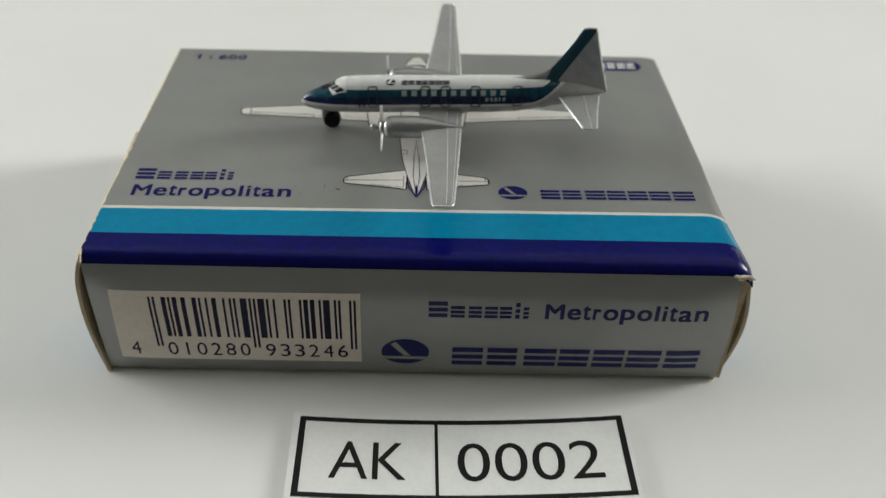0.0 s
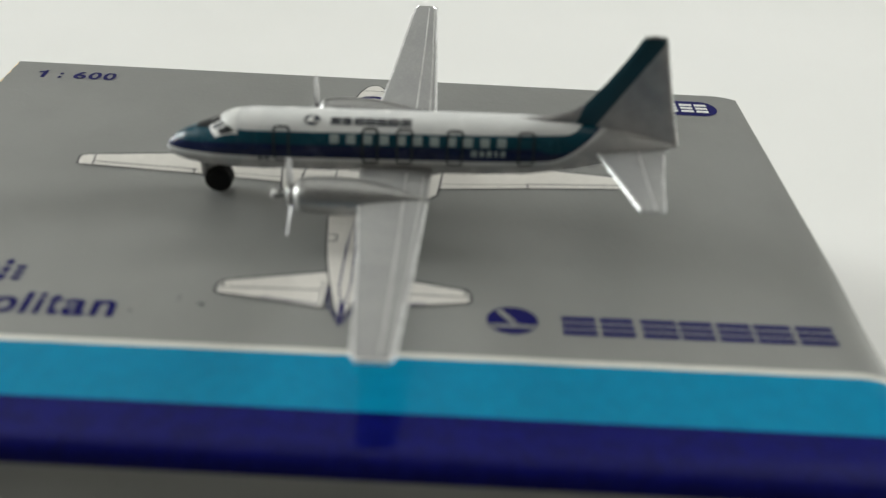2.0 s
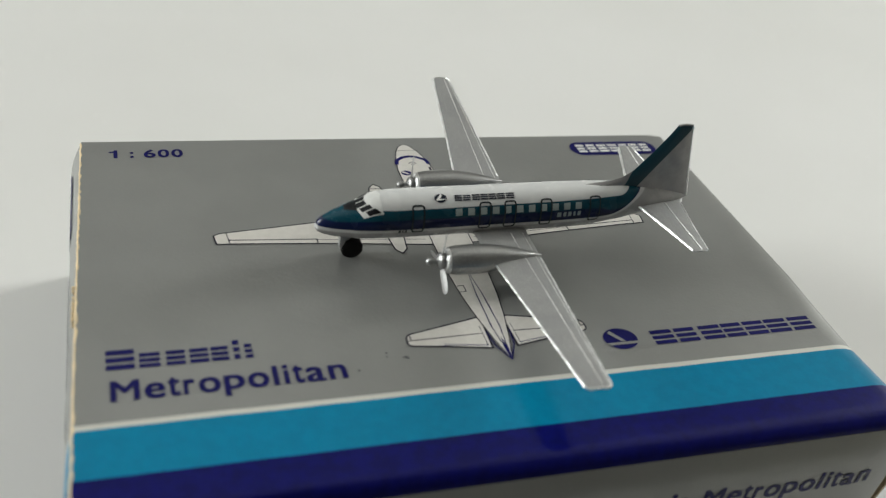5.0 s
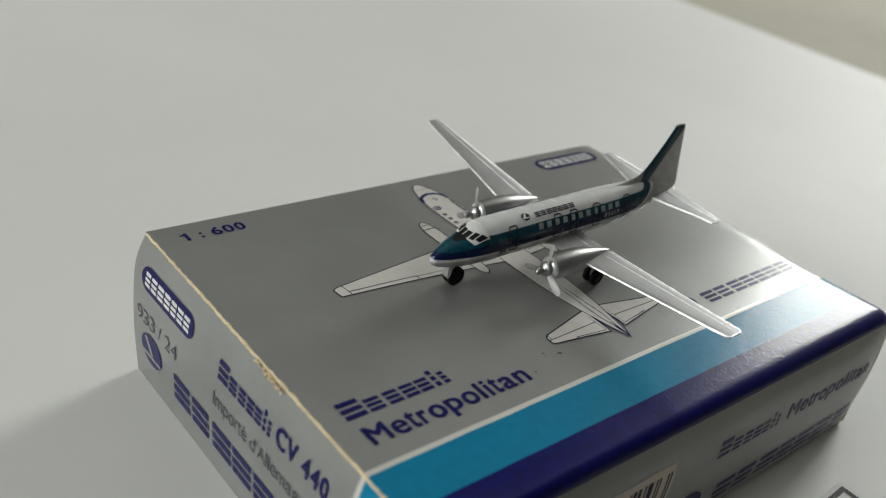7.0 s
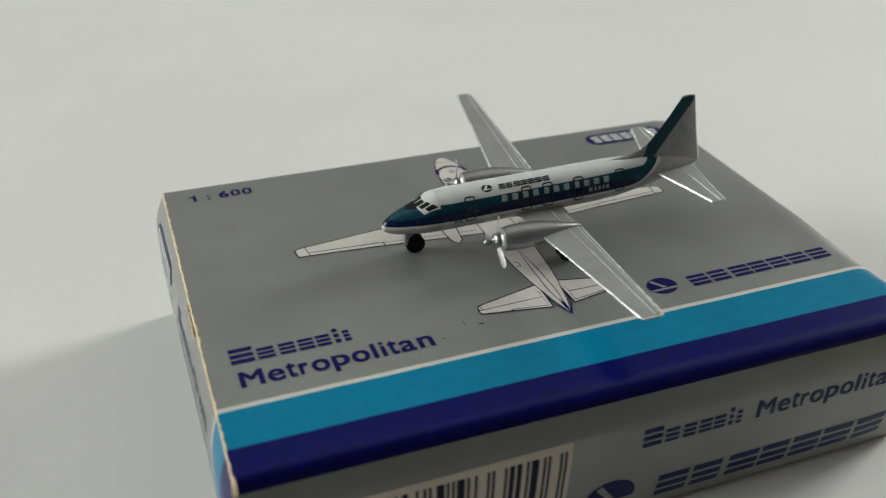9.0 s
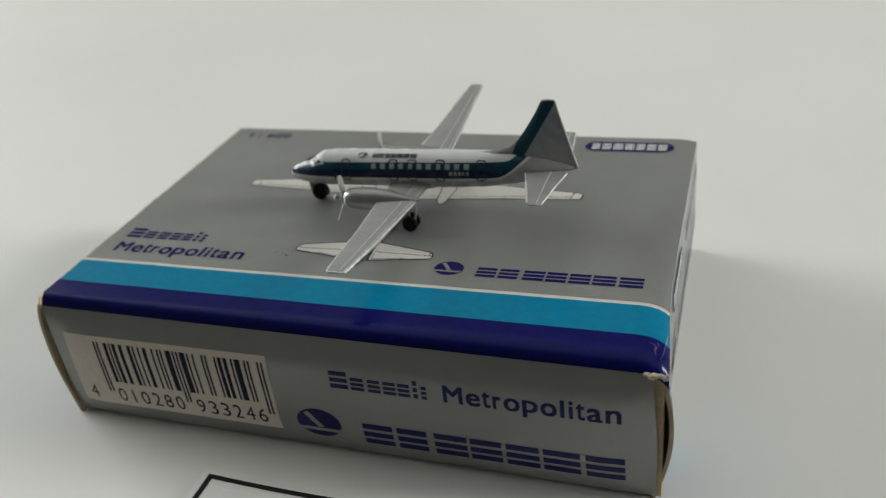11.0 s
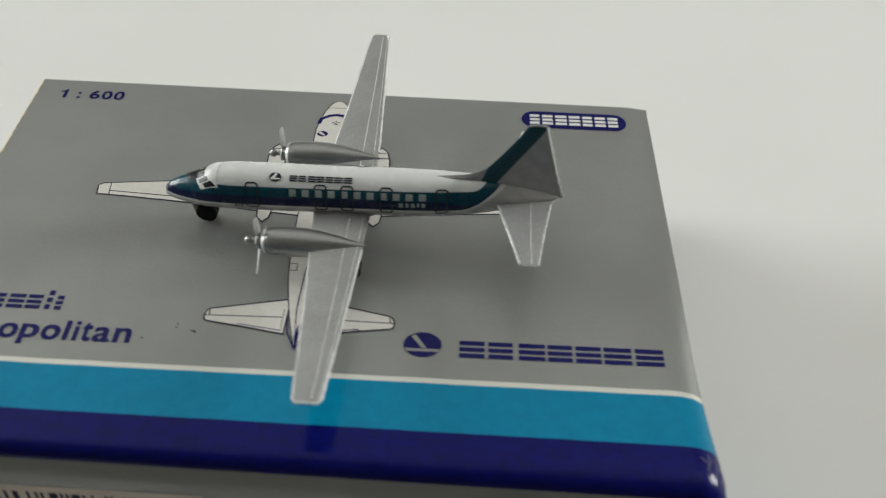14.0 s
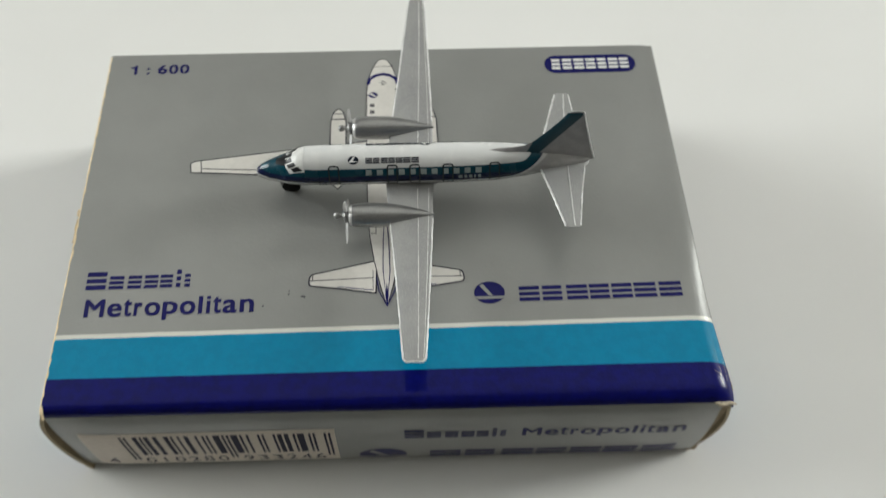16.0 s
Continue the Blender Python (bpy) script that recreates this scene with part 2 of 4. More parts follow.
def solid(fn, nu, nv, thick):
    """A bent sheet: fn(s, t) gives the outer face for s, t in 0..1; the sheet is thick centimetres, inwards."""
    bm = bmesh.new()
    place = np.array([[fn(i / nu, j / nv) for j in range(nv + 1)] for i in range(nu + 1)], float)
    du, dv = np.gradient(place, axis=0), np.gradient(place, axis=1)
    normal = np.cross(du, dv)
    normal /= np.linalg.norm(normal, axis=2, keepdims=True) + 1e-12
    outer = [[bm.verts.new(p) for p in row] for row in place]
    inner = [[bm.verts.new(p) for p in row] for row in place - normal * thick]
    for i in range(nu):
        for j in range(nv):
            bm.faces.new((outer[i][j], outer[i + 1][j], outer[i + 1][j + 1], outer[i][j + 1]))
            bm.faces.new((inner[i][j], inner[i][j + 1], inner[i + 1][j + 1], inner[i + 1][j])).material_index = 1
    for i in range(nu):
        bm.faces.new((outer[i][0], inner[i][0], inner[i + 1][0], outer[i + 1][0])).material_index = 1
        bm.faces.new((outer[i][nv], outer[i + 1][nv], inner[i + 1][nv], inner[i][nv])).material_index = 1
    for j in range(nv):
        bm.faces.new((outer[0][j], outer[0][j + 1], inner[0][j + 1], inner[0][j])).material_index = 1
        bm.faces.new((outer[nu][j], inner[nu][j], inner[nu][j + 1], outer[nu][j + 1])).material_index = 1
    bmesh.ops.recalc_face_normals(bm, faces=bm.faces)
    return bm


def block(x0, x1, y0, y1, z0, z1, bevel=0.0, segments=2):
    bm = bmesh.new()
    bmesh.ops.create_cube(bm, size=1, matrix=Matrix.LocRotScale(((x0 + x1) / 2, (y0 + y1) / 2, (z0 + z1) / 2), None, (x1 - x0, y1 - y0, z1 - z0)))
    if bevel:
        bmesh.ops.bevel(bm, geom=bm.edges, offset=bevel, segments=segments, affect="EDGES")
    return bm


def lathe(profile, segs=32, axis="x"):
    """Turns a profile of (along, radius) round an axis."""
    bm = bmesh.new()
    rings = []
    for a, r in profile:
        ring = []
        for k in range(segs):
            c, s = math.cos(2 * math.pi * k / segs), math.sin(2 * math.pi * k / segs)
            ring.append(bm.verts.new((a, r * c, r * s) if axis == "x" else (r * c, a, r * s) if axis == "y" else (r * c, r * s, a)))
        rings.append(ring)
    for a, b in zip(rings, rings[1:]):
        for k in range(segs):
            bm.faces.new((a[k], a[(k + 1) % segs], b[(k + 1) % segs], b[k]))
    bm.faces.new(rings[0])
    bm.faces.new(rings[-1])
    bmesh.ops.recalc_face_normals(bm, faces=bm.faces)
    return bm


def tube(points, radius, segs=10):
    bm = bmesh.new()
    rings = []
    pts = [Vector(p) for p in points]
    for i, p in enumerate(pts):
        way = (pts[min(i + 1, len(pts) - 1)] - pts[max(i - 1, 0)]).normalized()
        side = way.orthogonal().normalized()
        up = way.cross(side)
        rings.append([bm.verts.new(p + radius * (math.cos(2 * math.pi * k / segs) * side + math.sin(2 * math.pi * k / segs) * up)) for k in range(segs)])
    for a, b in zip(rings, rings[1:]):
        best = min(range(segs), key=lambda o: (a[0].co - b[o].co).length)
        for k in range(segs):
            bm.faces.new((a[k], a[(k + 1) % segs], b[(k + 1 + best) % segs], b[(k + best) % segs]))
    bm.faces.new(rings[0]), bm.faces.new(rings[-1])
    bmesh.ops.recalc_face_normals(bm, faces=bm.faces)
    return bm


def worn_line(points, radius, seed, count=40):
    """A raised edge whose thickness and line waver with wear."""
    rng = random.Random(seed)
    pts = [Vector(p) for p in points]
    steps = [0.0]
    for a, b in zip(pts, pts[1:]):
        steps.append(steps[-1] + (b - a).length)
    bm = bmesh.new()
    rings = []
    for k in range(count):
        at = steps[-1] * k / (count - 1)
        i = max(j for j in range(len(pts) - 1) if steps[j] <= at + 1e-9)
        f = (at - steps[i]) / (steps[i + 1] - steps[i])
        way = (pts[i + 1] - pts[i]).normalized()
        side = way.cross(Vector((0, 0, 1))).normalized()
        up = side.cross(way)
        here = pts[i].lerp(pts[i + 1], f) + side * rng.uniform(-0.0025, 0.0025)
        thick = radius * rng.uniform(0.7, 1.15)
        rings.append([bm.verts.new(here + thick * (math.cos(math.pi * q / 3) * side + math.sin(math.pi * q / 3) * up)) for q in range(6)])
    for a, b in zip(rings, rings[1:]):
        for q in range(6):
            bm.faces.new((a[q], a[(q + 1) % 6], b[(q + 1) % 6], b[q]))
    bm.faces.new(rings[0]), bm.faces.new(rings[-1])
    bmesh.ops.recalc_face_normals(bm, faces=bm.faces)
    return bm


def poly(points):
    """A filled flat shape in its own plane."""
    bm = bmesh.new()
    face = bm.faces.new([bm.verts.new((x, y, 0)) for x, y in points])
    face.normal_update()
    if face.normal.z < 0:
        bmesh.ops.reverse_faces(bm, faces=[face])
    bmesh.ops.triangulate(bm, faces=bm.faces)
    return bm


def stroke(points, width, closed=False):
    """A flat line of even width along points in a plane."""
    bm = bmesh.new()
    pts = [Vector((x, y)) for x, y in points]
    count = len(pts)
    left, right = [], []
    for i, p in enumerate(pts):
        before = pts[i - 1] if i or closed else None
        after = pts[(i + 1) % count] if i < count - 1 or closed else None
        ways = [(p - before).normalized()] if before is not None else []
        ways += [(after - p).normalized()] if after is not None else []
        way = sum(ways, Vector((0, 0)))
        way = way.normalized() if way.length > 1e-6 else ways[0]
        side = Vector((-way.y, way.x))
        reach = width / 2 / max(0.35, side.dot(Vector((-ways[0].y, ways[0].x))))
        left.append(bm.verts.new((*(p + side * reach), 0)))
        right.append(bm.verts.new((*(p - side * reach), 0)))
    for i in range(count if closed else count - 1):
        j = (i + 1) % count
        bm.faces.new((left[i], right[i], right[j], left[j]))
    return bm


def joined(*bms):
    out = bmesh.new()
    for bm in bms:
        me = bpy.data.meshes.new("scrap")
        bm.to_mesh(me)
        bm.free()
        out.from_mesh(me)
        bpy.data.meshes.remove(me)
    return out


def letters(body, x0, y0, width, height, bold=0.0):
    """Writing in the built-in font, fitted to a box whose lower left corner is x0, y0."""
    curve = bpy.data.curves.new("writing", "FONT")
    curve.body, curve.offset = body, bold
    curve.resolution_u = 5
    ob = new("writing", curve)
    bpy.context.view_layer.update()
    me = bpy.data.meshes.new_from_object(ob.evaluated_get(bpy.context.evaluated_depsgraph_get()))
    bm = bmesh.new()
    bm.from_mesh(me)
    bpy.data.objects.remove(ob), bpy.data.curves.remove(curve), bpy.data.meshes.remove(me)
    xs, ys = [v.co.x for v in bm.verts], [v.co.y for v in bm.verts]
    for v in bm.verts:
        v.co = (x0 + (v.co.x - min(xs)) / (max(xs) - min(xs)) * width, y0 + (v.co.y - min(ys)) / (max(ys) - min(ys)) * height, 0)
    return bm


def slab(x0, x1, y0, y1):
    return poly([(x0, y0), (x1, y0), (x1, y1), (x0, y1)])


def word_bars(widths, x0, y0, width, height, gap=0.2):
    """Plain bars in place of writing that cannot be read, of these relative widths."""
    unit = width / (sum(widths) + gap * (len(widths) - 1))
    return joined(*[slab(x0 + unit * (sum(widths[:k]) + gap * k), x0 + unit * (sum(widths[:k]) + gap * k + w), y0, y0 + height) for k, w in enumerate(widths)])


def level_bars(x0, x1, y0, y1, high):
    """Three level bars, one over another, in place of one sign of a name."""
    h = (y1 - y0) * high
    return joined(*[slab(x0, x1, y0 + a * h, y0 + b * h) for a, b in ((0.0, 0.255), (0.375, 0.615), (0.745, 1.0))])


def disc(cx, cy, rx, ry, n=40):
    return poly([(cx + rx * math.cos(2 * math.pi * k / n), cy + ry * math.sin(2 * math.pi * k / n)) for k in range(n)])


def capsule(cx, cy, w, h, n=12):
    r = h / 2
    pts = [(cx + w / 2 - r + r * math.cos(a), cy + r * math.sin(a)) for a in np.linspace(-math.pi / 2, math.pi / 2, n)]
    pts += [(cx - w / 2 + r - r * math.cos(a), cy - r * math.sin(a)) for a in np.linspace(-math.pi / 2, math.pi / 2, n)]
    return poly(pts)


def gridded(x0, x1, y0, y1, nx=2, ny=3):
    bm = bmesh.new()
    vs = [[bm.verts.new((x0 + (x1 - x0) * i / nx, y0 + (y1 - y0) * j / ny, 0)) for j in range(ny + 1)] for i in range(nx + 1)]
    for i in range(nx):
        for j in range(ny):
            bm.faces.new((vs[i][j], vs[i + 1][j], vs[i + 1][j + 1], vs[i][j + 1]))
    return bm


def laid(bm, m):
    """Lays a flat shape onto a face, by the face's frame m."""
    bmesh.ops.transform(bm, matrix=m, verts=bm.verts)
    return bm


# ---- structure ----
def room():
    w = 12.0  # wall thickness
    x0, x1, y0, y1 = (v * 100 for v in (ROOM_X0, ROOM_X1, ROOM_Y0, ROOM_Y1))
    z0, z1 = FLOOR_Z * 100, CEIL_Z * 100
    tagged(part("floor", block(x0 - w, x1 + w, y0 - w, y1 + w, z0 - 10, z0), "floor", smooth=False), "plain beige floor beneath the white table", "floor", kind="structure")
    tagged(part("ceiling", block(x0 - w, x1 + w, y0 - w, y1 + w, z1, z1 + 10), "ceiling", smooth=False), "plain pale grey painted ceiling", "ceiling", kind="structure")
    # unseen wall, added dark and close to shade the carton's mouth flap
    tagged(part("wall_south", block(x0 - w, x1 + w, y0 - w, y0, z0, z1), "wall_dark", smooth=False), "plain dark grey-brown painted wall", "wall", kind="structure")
    # unseen wall whose colour is darkened to cut haze on the printed stripes
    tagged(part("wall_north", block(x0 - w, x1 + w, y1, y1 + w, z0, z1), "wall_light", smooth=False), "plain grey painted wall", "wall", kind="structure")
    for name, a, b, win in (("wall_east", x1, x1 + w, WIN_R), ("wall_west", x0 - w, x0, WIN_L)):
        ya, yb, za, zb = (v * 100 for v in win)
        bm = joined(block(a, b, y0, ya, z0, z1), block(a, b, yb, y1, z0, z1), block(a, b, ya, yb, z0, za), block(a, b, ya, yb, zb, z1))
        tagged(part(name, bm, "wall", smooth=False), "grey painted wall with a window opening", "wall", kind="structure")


room()


def table():
    thing = empty("table", pose(0, 0, 0), "white matt table top without a mark", "table")
    # unseen front edge is cut short so less light bounces onto the flap
    part("tabletop", block(-62, 25.2, -3.8, 82, -2.6, 0, 1.2, 8), "table", thing)
    for x in (-58, 19):
        for y in (1.5, 77):
            part("leg", block(x - 2, x + 2, y - 2, y + 2, FLOOR_Z * 100, -2.6, 0.3), "table", thing)


table()


def sideboard():
    thing = empty("sideboard", pose(0, 0, FLOOR_Z), "pale beige low cupboard close beside the table", "sideboard")
    h = -FLOOR_Z * 100 - 1.6
    part("top", block(26.2, 80, -40, 90, h - 2.2, h, 0.3), "beige", thing)
    part("body", block(28, 79, -38, 88, 0, h - 2.2, 0.3), "beige", thing)


sideboard()

# ---- the carton ----
BX, BD, BH = 4.01, 5.457, 1.957     # half width, depth, height
BOARD = 0.045
UP = 0.004                        # how far print stands on the board
TOP_FACE = Matrix.Translation((0, 0, BH + UP))
FRONT_TOP = 1.80                  # where the mouth flap meets the rounded front fold
# the signs of names that are drawn as plain bars: where each starts and ends along the name, and how high it is
AIRLINE_SIGNS = ((0.0, 0.124, 1), (0.142, 0.262, 1), (0.291, 0.420, 1), (0.432, 0.553, 1), (0.569, 0.694, 1), (0.707, 0.843, 1), (0.862, 1.0, 1))
MAKER_SIGNS = ((0.0, 0.11, 1), (0.14, 0.26, 1), (0.29, 0.42, 1), (0.445, 0.57, 1), (0.60, 0.71, 1), (0.74, 0.86, 1), (0.885, 1.0, 1))
TYPE_SIGNS = ((0.0, 0.19, 1), (0.22, 0.36, 0.74), (0.40, 0.53, 0.74), (0.56, 0.69, 0.74), (0.71, 0.83, 0.74), (0.865, 0.91, 1), (0.945, 1.0, 0.74))


def mouth_y(x):
    """The carton's mouth is pushed a little askew."""
    return -0.045 - 0.0175 * x


def front_y(x, z):
    """The mouth flap swells outwards between its folded edges."""
    t = min(1, max(0, z / FRONT_TOP))
    edge = min(1.0, (BX - 0.05 - min(abs(x), BX - 0.05)) / 0.5)
    return mouth_y(x) + 0.03 * (1 - t) - 0.125 * (1 - abs(2 * t - 1) ** 3.5) * (0.35 + 0.65 * edge ** 0.5)


def rim_x(sign, y):
    """Half width of the carton's top at y: it narrows towards the back."""
    s = min(1.0, max(0.0, y / BD))
    return 3.985 - 0.1 * s if sign < 0 else 4.005 + 0.05 * max(0.0, 1 - s / 0.4) ** 2 + 0.08 * max(0.0, 1 - s / 0.26) ** 1.5


def end_top(sign, y):
    """How high an end panel reaches: up to the fold, or to the rolled edge."""
    return BH - (0.006 if sign < 0 else roll_depth(y) - 0.002)


def side_x(sign, y, z):
    """How far out an end panel stands: it bellies, and rounds over into the top."""
    s, t = min(1.0, max(0.0, y / BD)), min(1.0, max(0.0, z / end_top(sign, y)))
    foot, belly = (4.0 - 0.04 * s, 0.075) if sign < 0 else (4.0 - 0.02 * s, 0.035)
    mouth = max(0.0, 1 - s / 0.25) ** 2
    flare = 0.045 * mouth if sign < 0 else 0.16 * max(0.0, 1 - s / 0.16) ** 2
    x = foot + (belly + flare) * math.sin(math.pi * t / 1.15)
    if t > 0.76:
        a = (t - 0.76) / 0.24
        x += (rim_x(sign, y) + 0.004 - x) * a ** 2.2
    return sign * x


ROLL_WIDE = 0.32


def roll_depth(y):
    return 0.045 + 0.125 * max(0.0, 1 - y / 2.2)


def roll_reach(b):
    """How far across the rolled edge one comes at angle b."""
    return 0.55 * math.sin(b) + 0.45 * b / (math.pi / 2)


def roll_drop(x, y):
    """How far the rolled right edge lies below the top."""
    u = min(1.0, max(0.0, (x - rim_x(1, y)) / ROLL_WIDE + 1))
    b = min((math.pi / 2 * k / 60 for k in range(61)), key=lambda a: abs(roll_reach(a) - u))
    return roll_depth(y) * (1 - math.cos(b))


def on_front(bm, lift=UP):
    """Lays a flat shape, given in x and z, onto the swollen flap."""
    for way, lo, hi, step in (((0, 1, 0), 0.0, 1.8, 0.06), ((1, 0, 0), -4.0, 4.0, 0.2)):
        axis = 1 if way[1] else 0
        have = [v.co[axis] for v in bm.verts]
        at = lo
        while at < hi:
            if min(have) < at < max(have):
                bmesh.ops.bisect_plane(bm, geom=bm.verts[:] + bm.edges[:] + bm.faces[:], plane_co=tuple(at * w for w in way), plane_no=way)
            at += step
    for v in bm.verts:
        v.co = (v.co.x, front_y(v.co.x, v.co.y) - lift - v.co.z, v.co.y)
    return bm


def flat_on(face):
    return lambda bm, lift=0.0: laid(bm, face @ Matrix.Translation((0, 0, lift)))


def on_end(sign):
    """Lays a flat shape, given along an end panel and up it, onto the bellied panel."""
    def lay(bm, lift=0.0):
        for k in range(1, 13):
            have = [v.co.y for v in bm.verts]
            if min(have) < 0.15 * k < max(have):
                bmesh.ops.bisect_plane(bm, geom=bm.verts[:] + bm.edges[:] + bm.faces[:], plane_co=(0, 0.15 * k, 0), plane_no=(0, 1, 0))
        for v in bm.verts:
            y, z = (5.50 - v.co.x if sign < 0 else 1.25 + v.co.x), v.co.y
            v.co = (side_x(sign, y, z) + sign * (2 * UP + lift + v.co.z), y, z)
        return bm
    return lay


def on_flap(bm, lift=0.0):
    return on_front(bm, UP + lift)


def name_bars(name, parent, lay, material, signs, x0, y0, width, height, lift=0.0):
    """Plain bars for each sign of a name."""
    for a, b, high in signs:
        part(name, lay(level_bars(x0 + a * width, x0 + b * width, y0, y0 + height, high), lift), material, parent, smooth=False)


def carton():
    thing = empty("model_box", pose(0, 0, 0), "flat silver printed carton with cyan and navy stripes, corners worn", "box")

    def top(s, t):
        if t < 0.84:
            y, z = BD - (BD - 0.14) * (t / 0.84), BH
        else:
            a = (t - 0.84) / 0.16 * math.pi / 2
            y, z = 0.14 - 0.14 * math.sin(a), BH - 0.155 * (1 - math.cos(a))
        left, right = rim_x(-1, y), rim_x(1, y)
        x = -left + (left + right) * s
        if t > 0.84:
            y += mouth_y(x) * math.sin(a)
        if s > 0.96:    # this edge is rolled over softly
            b = (s - 0.96) / 0.04 * math.pi / 2
            x, z = right - ROLL_WIDE + ROLL_WIDE * roll_reach(b), z - roll_depth(y) * (1 - math.cos(b))
        return x, y - 0.0045 * x * (y / BD), z

    def folded(bm):
        """The fold into the right end is printed, not cut."""
        for face in bm.faces:
            at = face.calc_center_median()
            if at.x > 3.93 and at.y > 0.3 and at.z > 1.8:
                face.material_index = 0
        return bm

    top_panel = part("top_panel", folded(solid(lambda s, t: top(s, 1 - t), 100, 50, BOARD)), "silver_top", thing, inside="kraft")

    def front(s, t):
        x, z = -BX + 0.02 + 0.02 * (1 - t) + (2 * BX - 0.045 - 0.03 * (1 - t)) * s + 0.045 * s ** 10 * math.sin(math.pi * min(1, 0.15 + t)), 0.035 + (FRONT_TOP - 0.035) * t
        return x, front_y(x, z), z

    front_flap = part("front_flap", solid(front, 40, 16, BOARD), "silver_front", thing, inside="kraft")

    def side(sign):
        def fn(s, t):
            lip = mouth_y(sign * 4.0) + (0.02 if sign > 0 else -0.035)
            y = lip + (BD - lip) * s
            mouth = max(0.0, 1 - s / 0.25) ** 2
            z = t * end_top(sign, y)
            if t > 0.93 and s < 0.03:
                z -= 0.12 * (t - 0.93) / 0.07 * (1 - s / 0.03)
            return side_x(sign, y, z), y - 0.02 * mouth * math.sin(math.pi * t), z
        return fn

    right, left = side(1), side(-1)
    right_panel = part("right_panel", folded(solid(right, 34, 24, BOARD)), "silver_top", thing, inside="kraft")
    left_panel = part("left_panel", solid(lambda s, t: left(1 - s, t), 34, 24, BOARD), "silver_top", thing, inside="kraft")
    part("back_panel", block(-3.86, 3.95, BD - 0.04 - BOARD, BD - 0.04, 0.0, BH - BOARD - 0.003, 0.01), "silver_front", thing)
    part("bottom_panel", block(-3.9, 3.93, 0.40, BD - 0.1, 0.002, BOARD, 0.01), "silver_front", thing)
    for sign in (-1, 1):
        flap = solid(lambda s, t, g=sign: (g * (BX + (0.085 if g > 0 else 0.0) - 0.02 * (1 - t) - 0.28 * s), mouth_y(g * 4.0) + 0.03 + 0.07 * s, 0.05 + (BH - 0.24) * t), 3, 3, 0.03)
        part("dust_flap", flap, "kraft", thing, "brown inner flap")
    rng = random.Random(4)
    ridge = [(-rim_x(-1, 0.10 + k * 0.0535) + 0.001 + rng.uniform(-0.003, 0.003), 0.10 + k * 0.0535, BH - 0.017 + rng.uniform(-0.003, 0.003)) for k in range(101)]
    ridge = [(-3.985, 0.0, BH - 0.12), (-3.985, 0.04, BH - 0.04)] + ridge
    part("cut_edge", tube(ridge, 0.020, 6), "edge_tan", top_panel, "worn pale board edge along the fold")
    # torn corner and scuffed folds
    for x, y, z, r in ((3.78, -0.03, 1.80, 0.04), (3.85, -0.045, 1.80, 0.055), (3.92, -0.04, 1.80, 0.05), (3.83, -0.05, 1.765, 0.035), (3.97, -0.03, 1.76, 0.035)):
        bm = bmesh.new()
        x, y, r = x + 0.13, y + mouth_y(4.0) + 0.03, r * 0.95
        bmesh.ops.create_icosphere(bm, subdivisions=2, radius=r)
        for v in bm.verts:
            v.co = Vector((v.co.x * 1.2, v.co.y * 0.5, v.co.z * 0.6)) * (1 + 0.5 * noise.noise(v.co * 40 + Vector((x * 9, 0, 0)))) + Vector((x, y, z))
        part("torn_corner", bm, "torn", front_flap, "torn pale board fibres")
    for y, length, seed in ((2.55, 0.13, 1), (2.60, 0.16, 5), (2.50, 0.10, 6), (2.78, 0.10, 2), (2.36, 0.14, 3), (2.42, 0.08, 7)):
        rng = random.Random(seed)
        lift = rng.uniform(-0.03, 0.02)
        pts = [(-rim_x(-1, y) - 0.032 + rng.uniform(-0.012, 0.008), y + length * (k / 10 - 0.5), BH - 0.04 + lift + rng.uniform(-0.022, 0.022)) for k in range(11)]
        part("scuff", tube(pts, 0.011, 6), "edge_tan", left_panel, "scuffed pale fibres")
    # cracks in the varnish by the torn corner
    for k, pts in enumerate(([(3.80, 0.02), (3.83, 0.12), (3.80, 0.2), (3.84, 0.30), (3.82, 0.40)], [(3.88, 0.08), (3.90, 0.25), (3.905, 0.45), (3.91, 0.7), (3.915, 0.95)], [(3.74, 0.33), (3.80, 0.30), (3.83, 0.22)])):
        bm = stroke([(a + 0.15, b * 0.75) for a, b in pts], 0.0024)
        for v in bm.verts:
            v.co.z = BH + 0.005 - roll_drop(v.co.x, v.co.y) - 0.155 * (1 - math.cos(math.asin(min(1, max(0, (0.14 - v.co.y) / 0.17)))))
        part("crack", bm, "torn", top_panel, "pale crack in the varnish", smooth=False)

    on_top, on_left, on_right = flat_on(TOP_FACE), on_end(-1), on_end(1)
    # print on the top
    name_bars("name_bar", top_panel, on_top, "ink", TYPE_SIGNS, -3.703, 1.615, 1.275, 0.25)
    part("lettering", on_top(typeset("Metropolitan", -3.70, 1.235, 2.10, 0.243)), "ink", top_panel, smooth=False)
    part("scale_note", on_top(typeset("1 : 600", -3.615, 5.10, 0.87, 0.172)), "ink", top_panel, smooth=False)
    name_bars("name_bar", top_panel, on_top, "ink", AIRLINE_SIGNS, 1.655, 1.25, 2.045, 0.208)
    emblem(thing, on_top, 1.287, 1.388, 0.192, 0.156)
    maker_mark(thing, on_top, 3.035, 5.10, 1.34, 0.335)
    for x, y, w in ((-1.025, 1.425, 0.030), (-1.005, 1.410, 0.016), (-1.195, 1.505, 0.012), (-1.20, 1.46, 0.011), (-1.51, 1.31, 0.015)):
        part("scuff_mark", on_top(disc(x, y, w, 0.011, 8)), "grey_ink", top_panel, "small dark scuff", smooth=False)
    printed_airplane(thing)

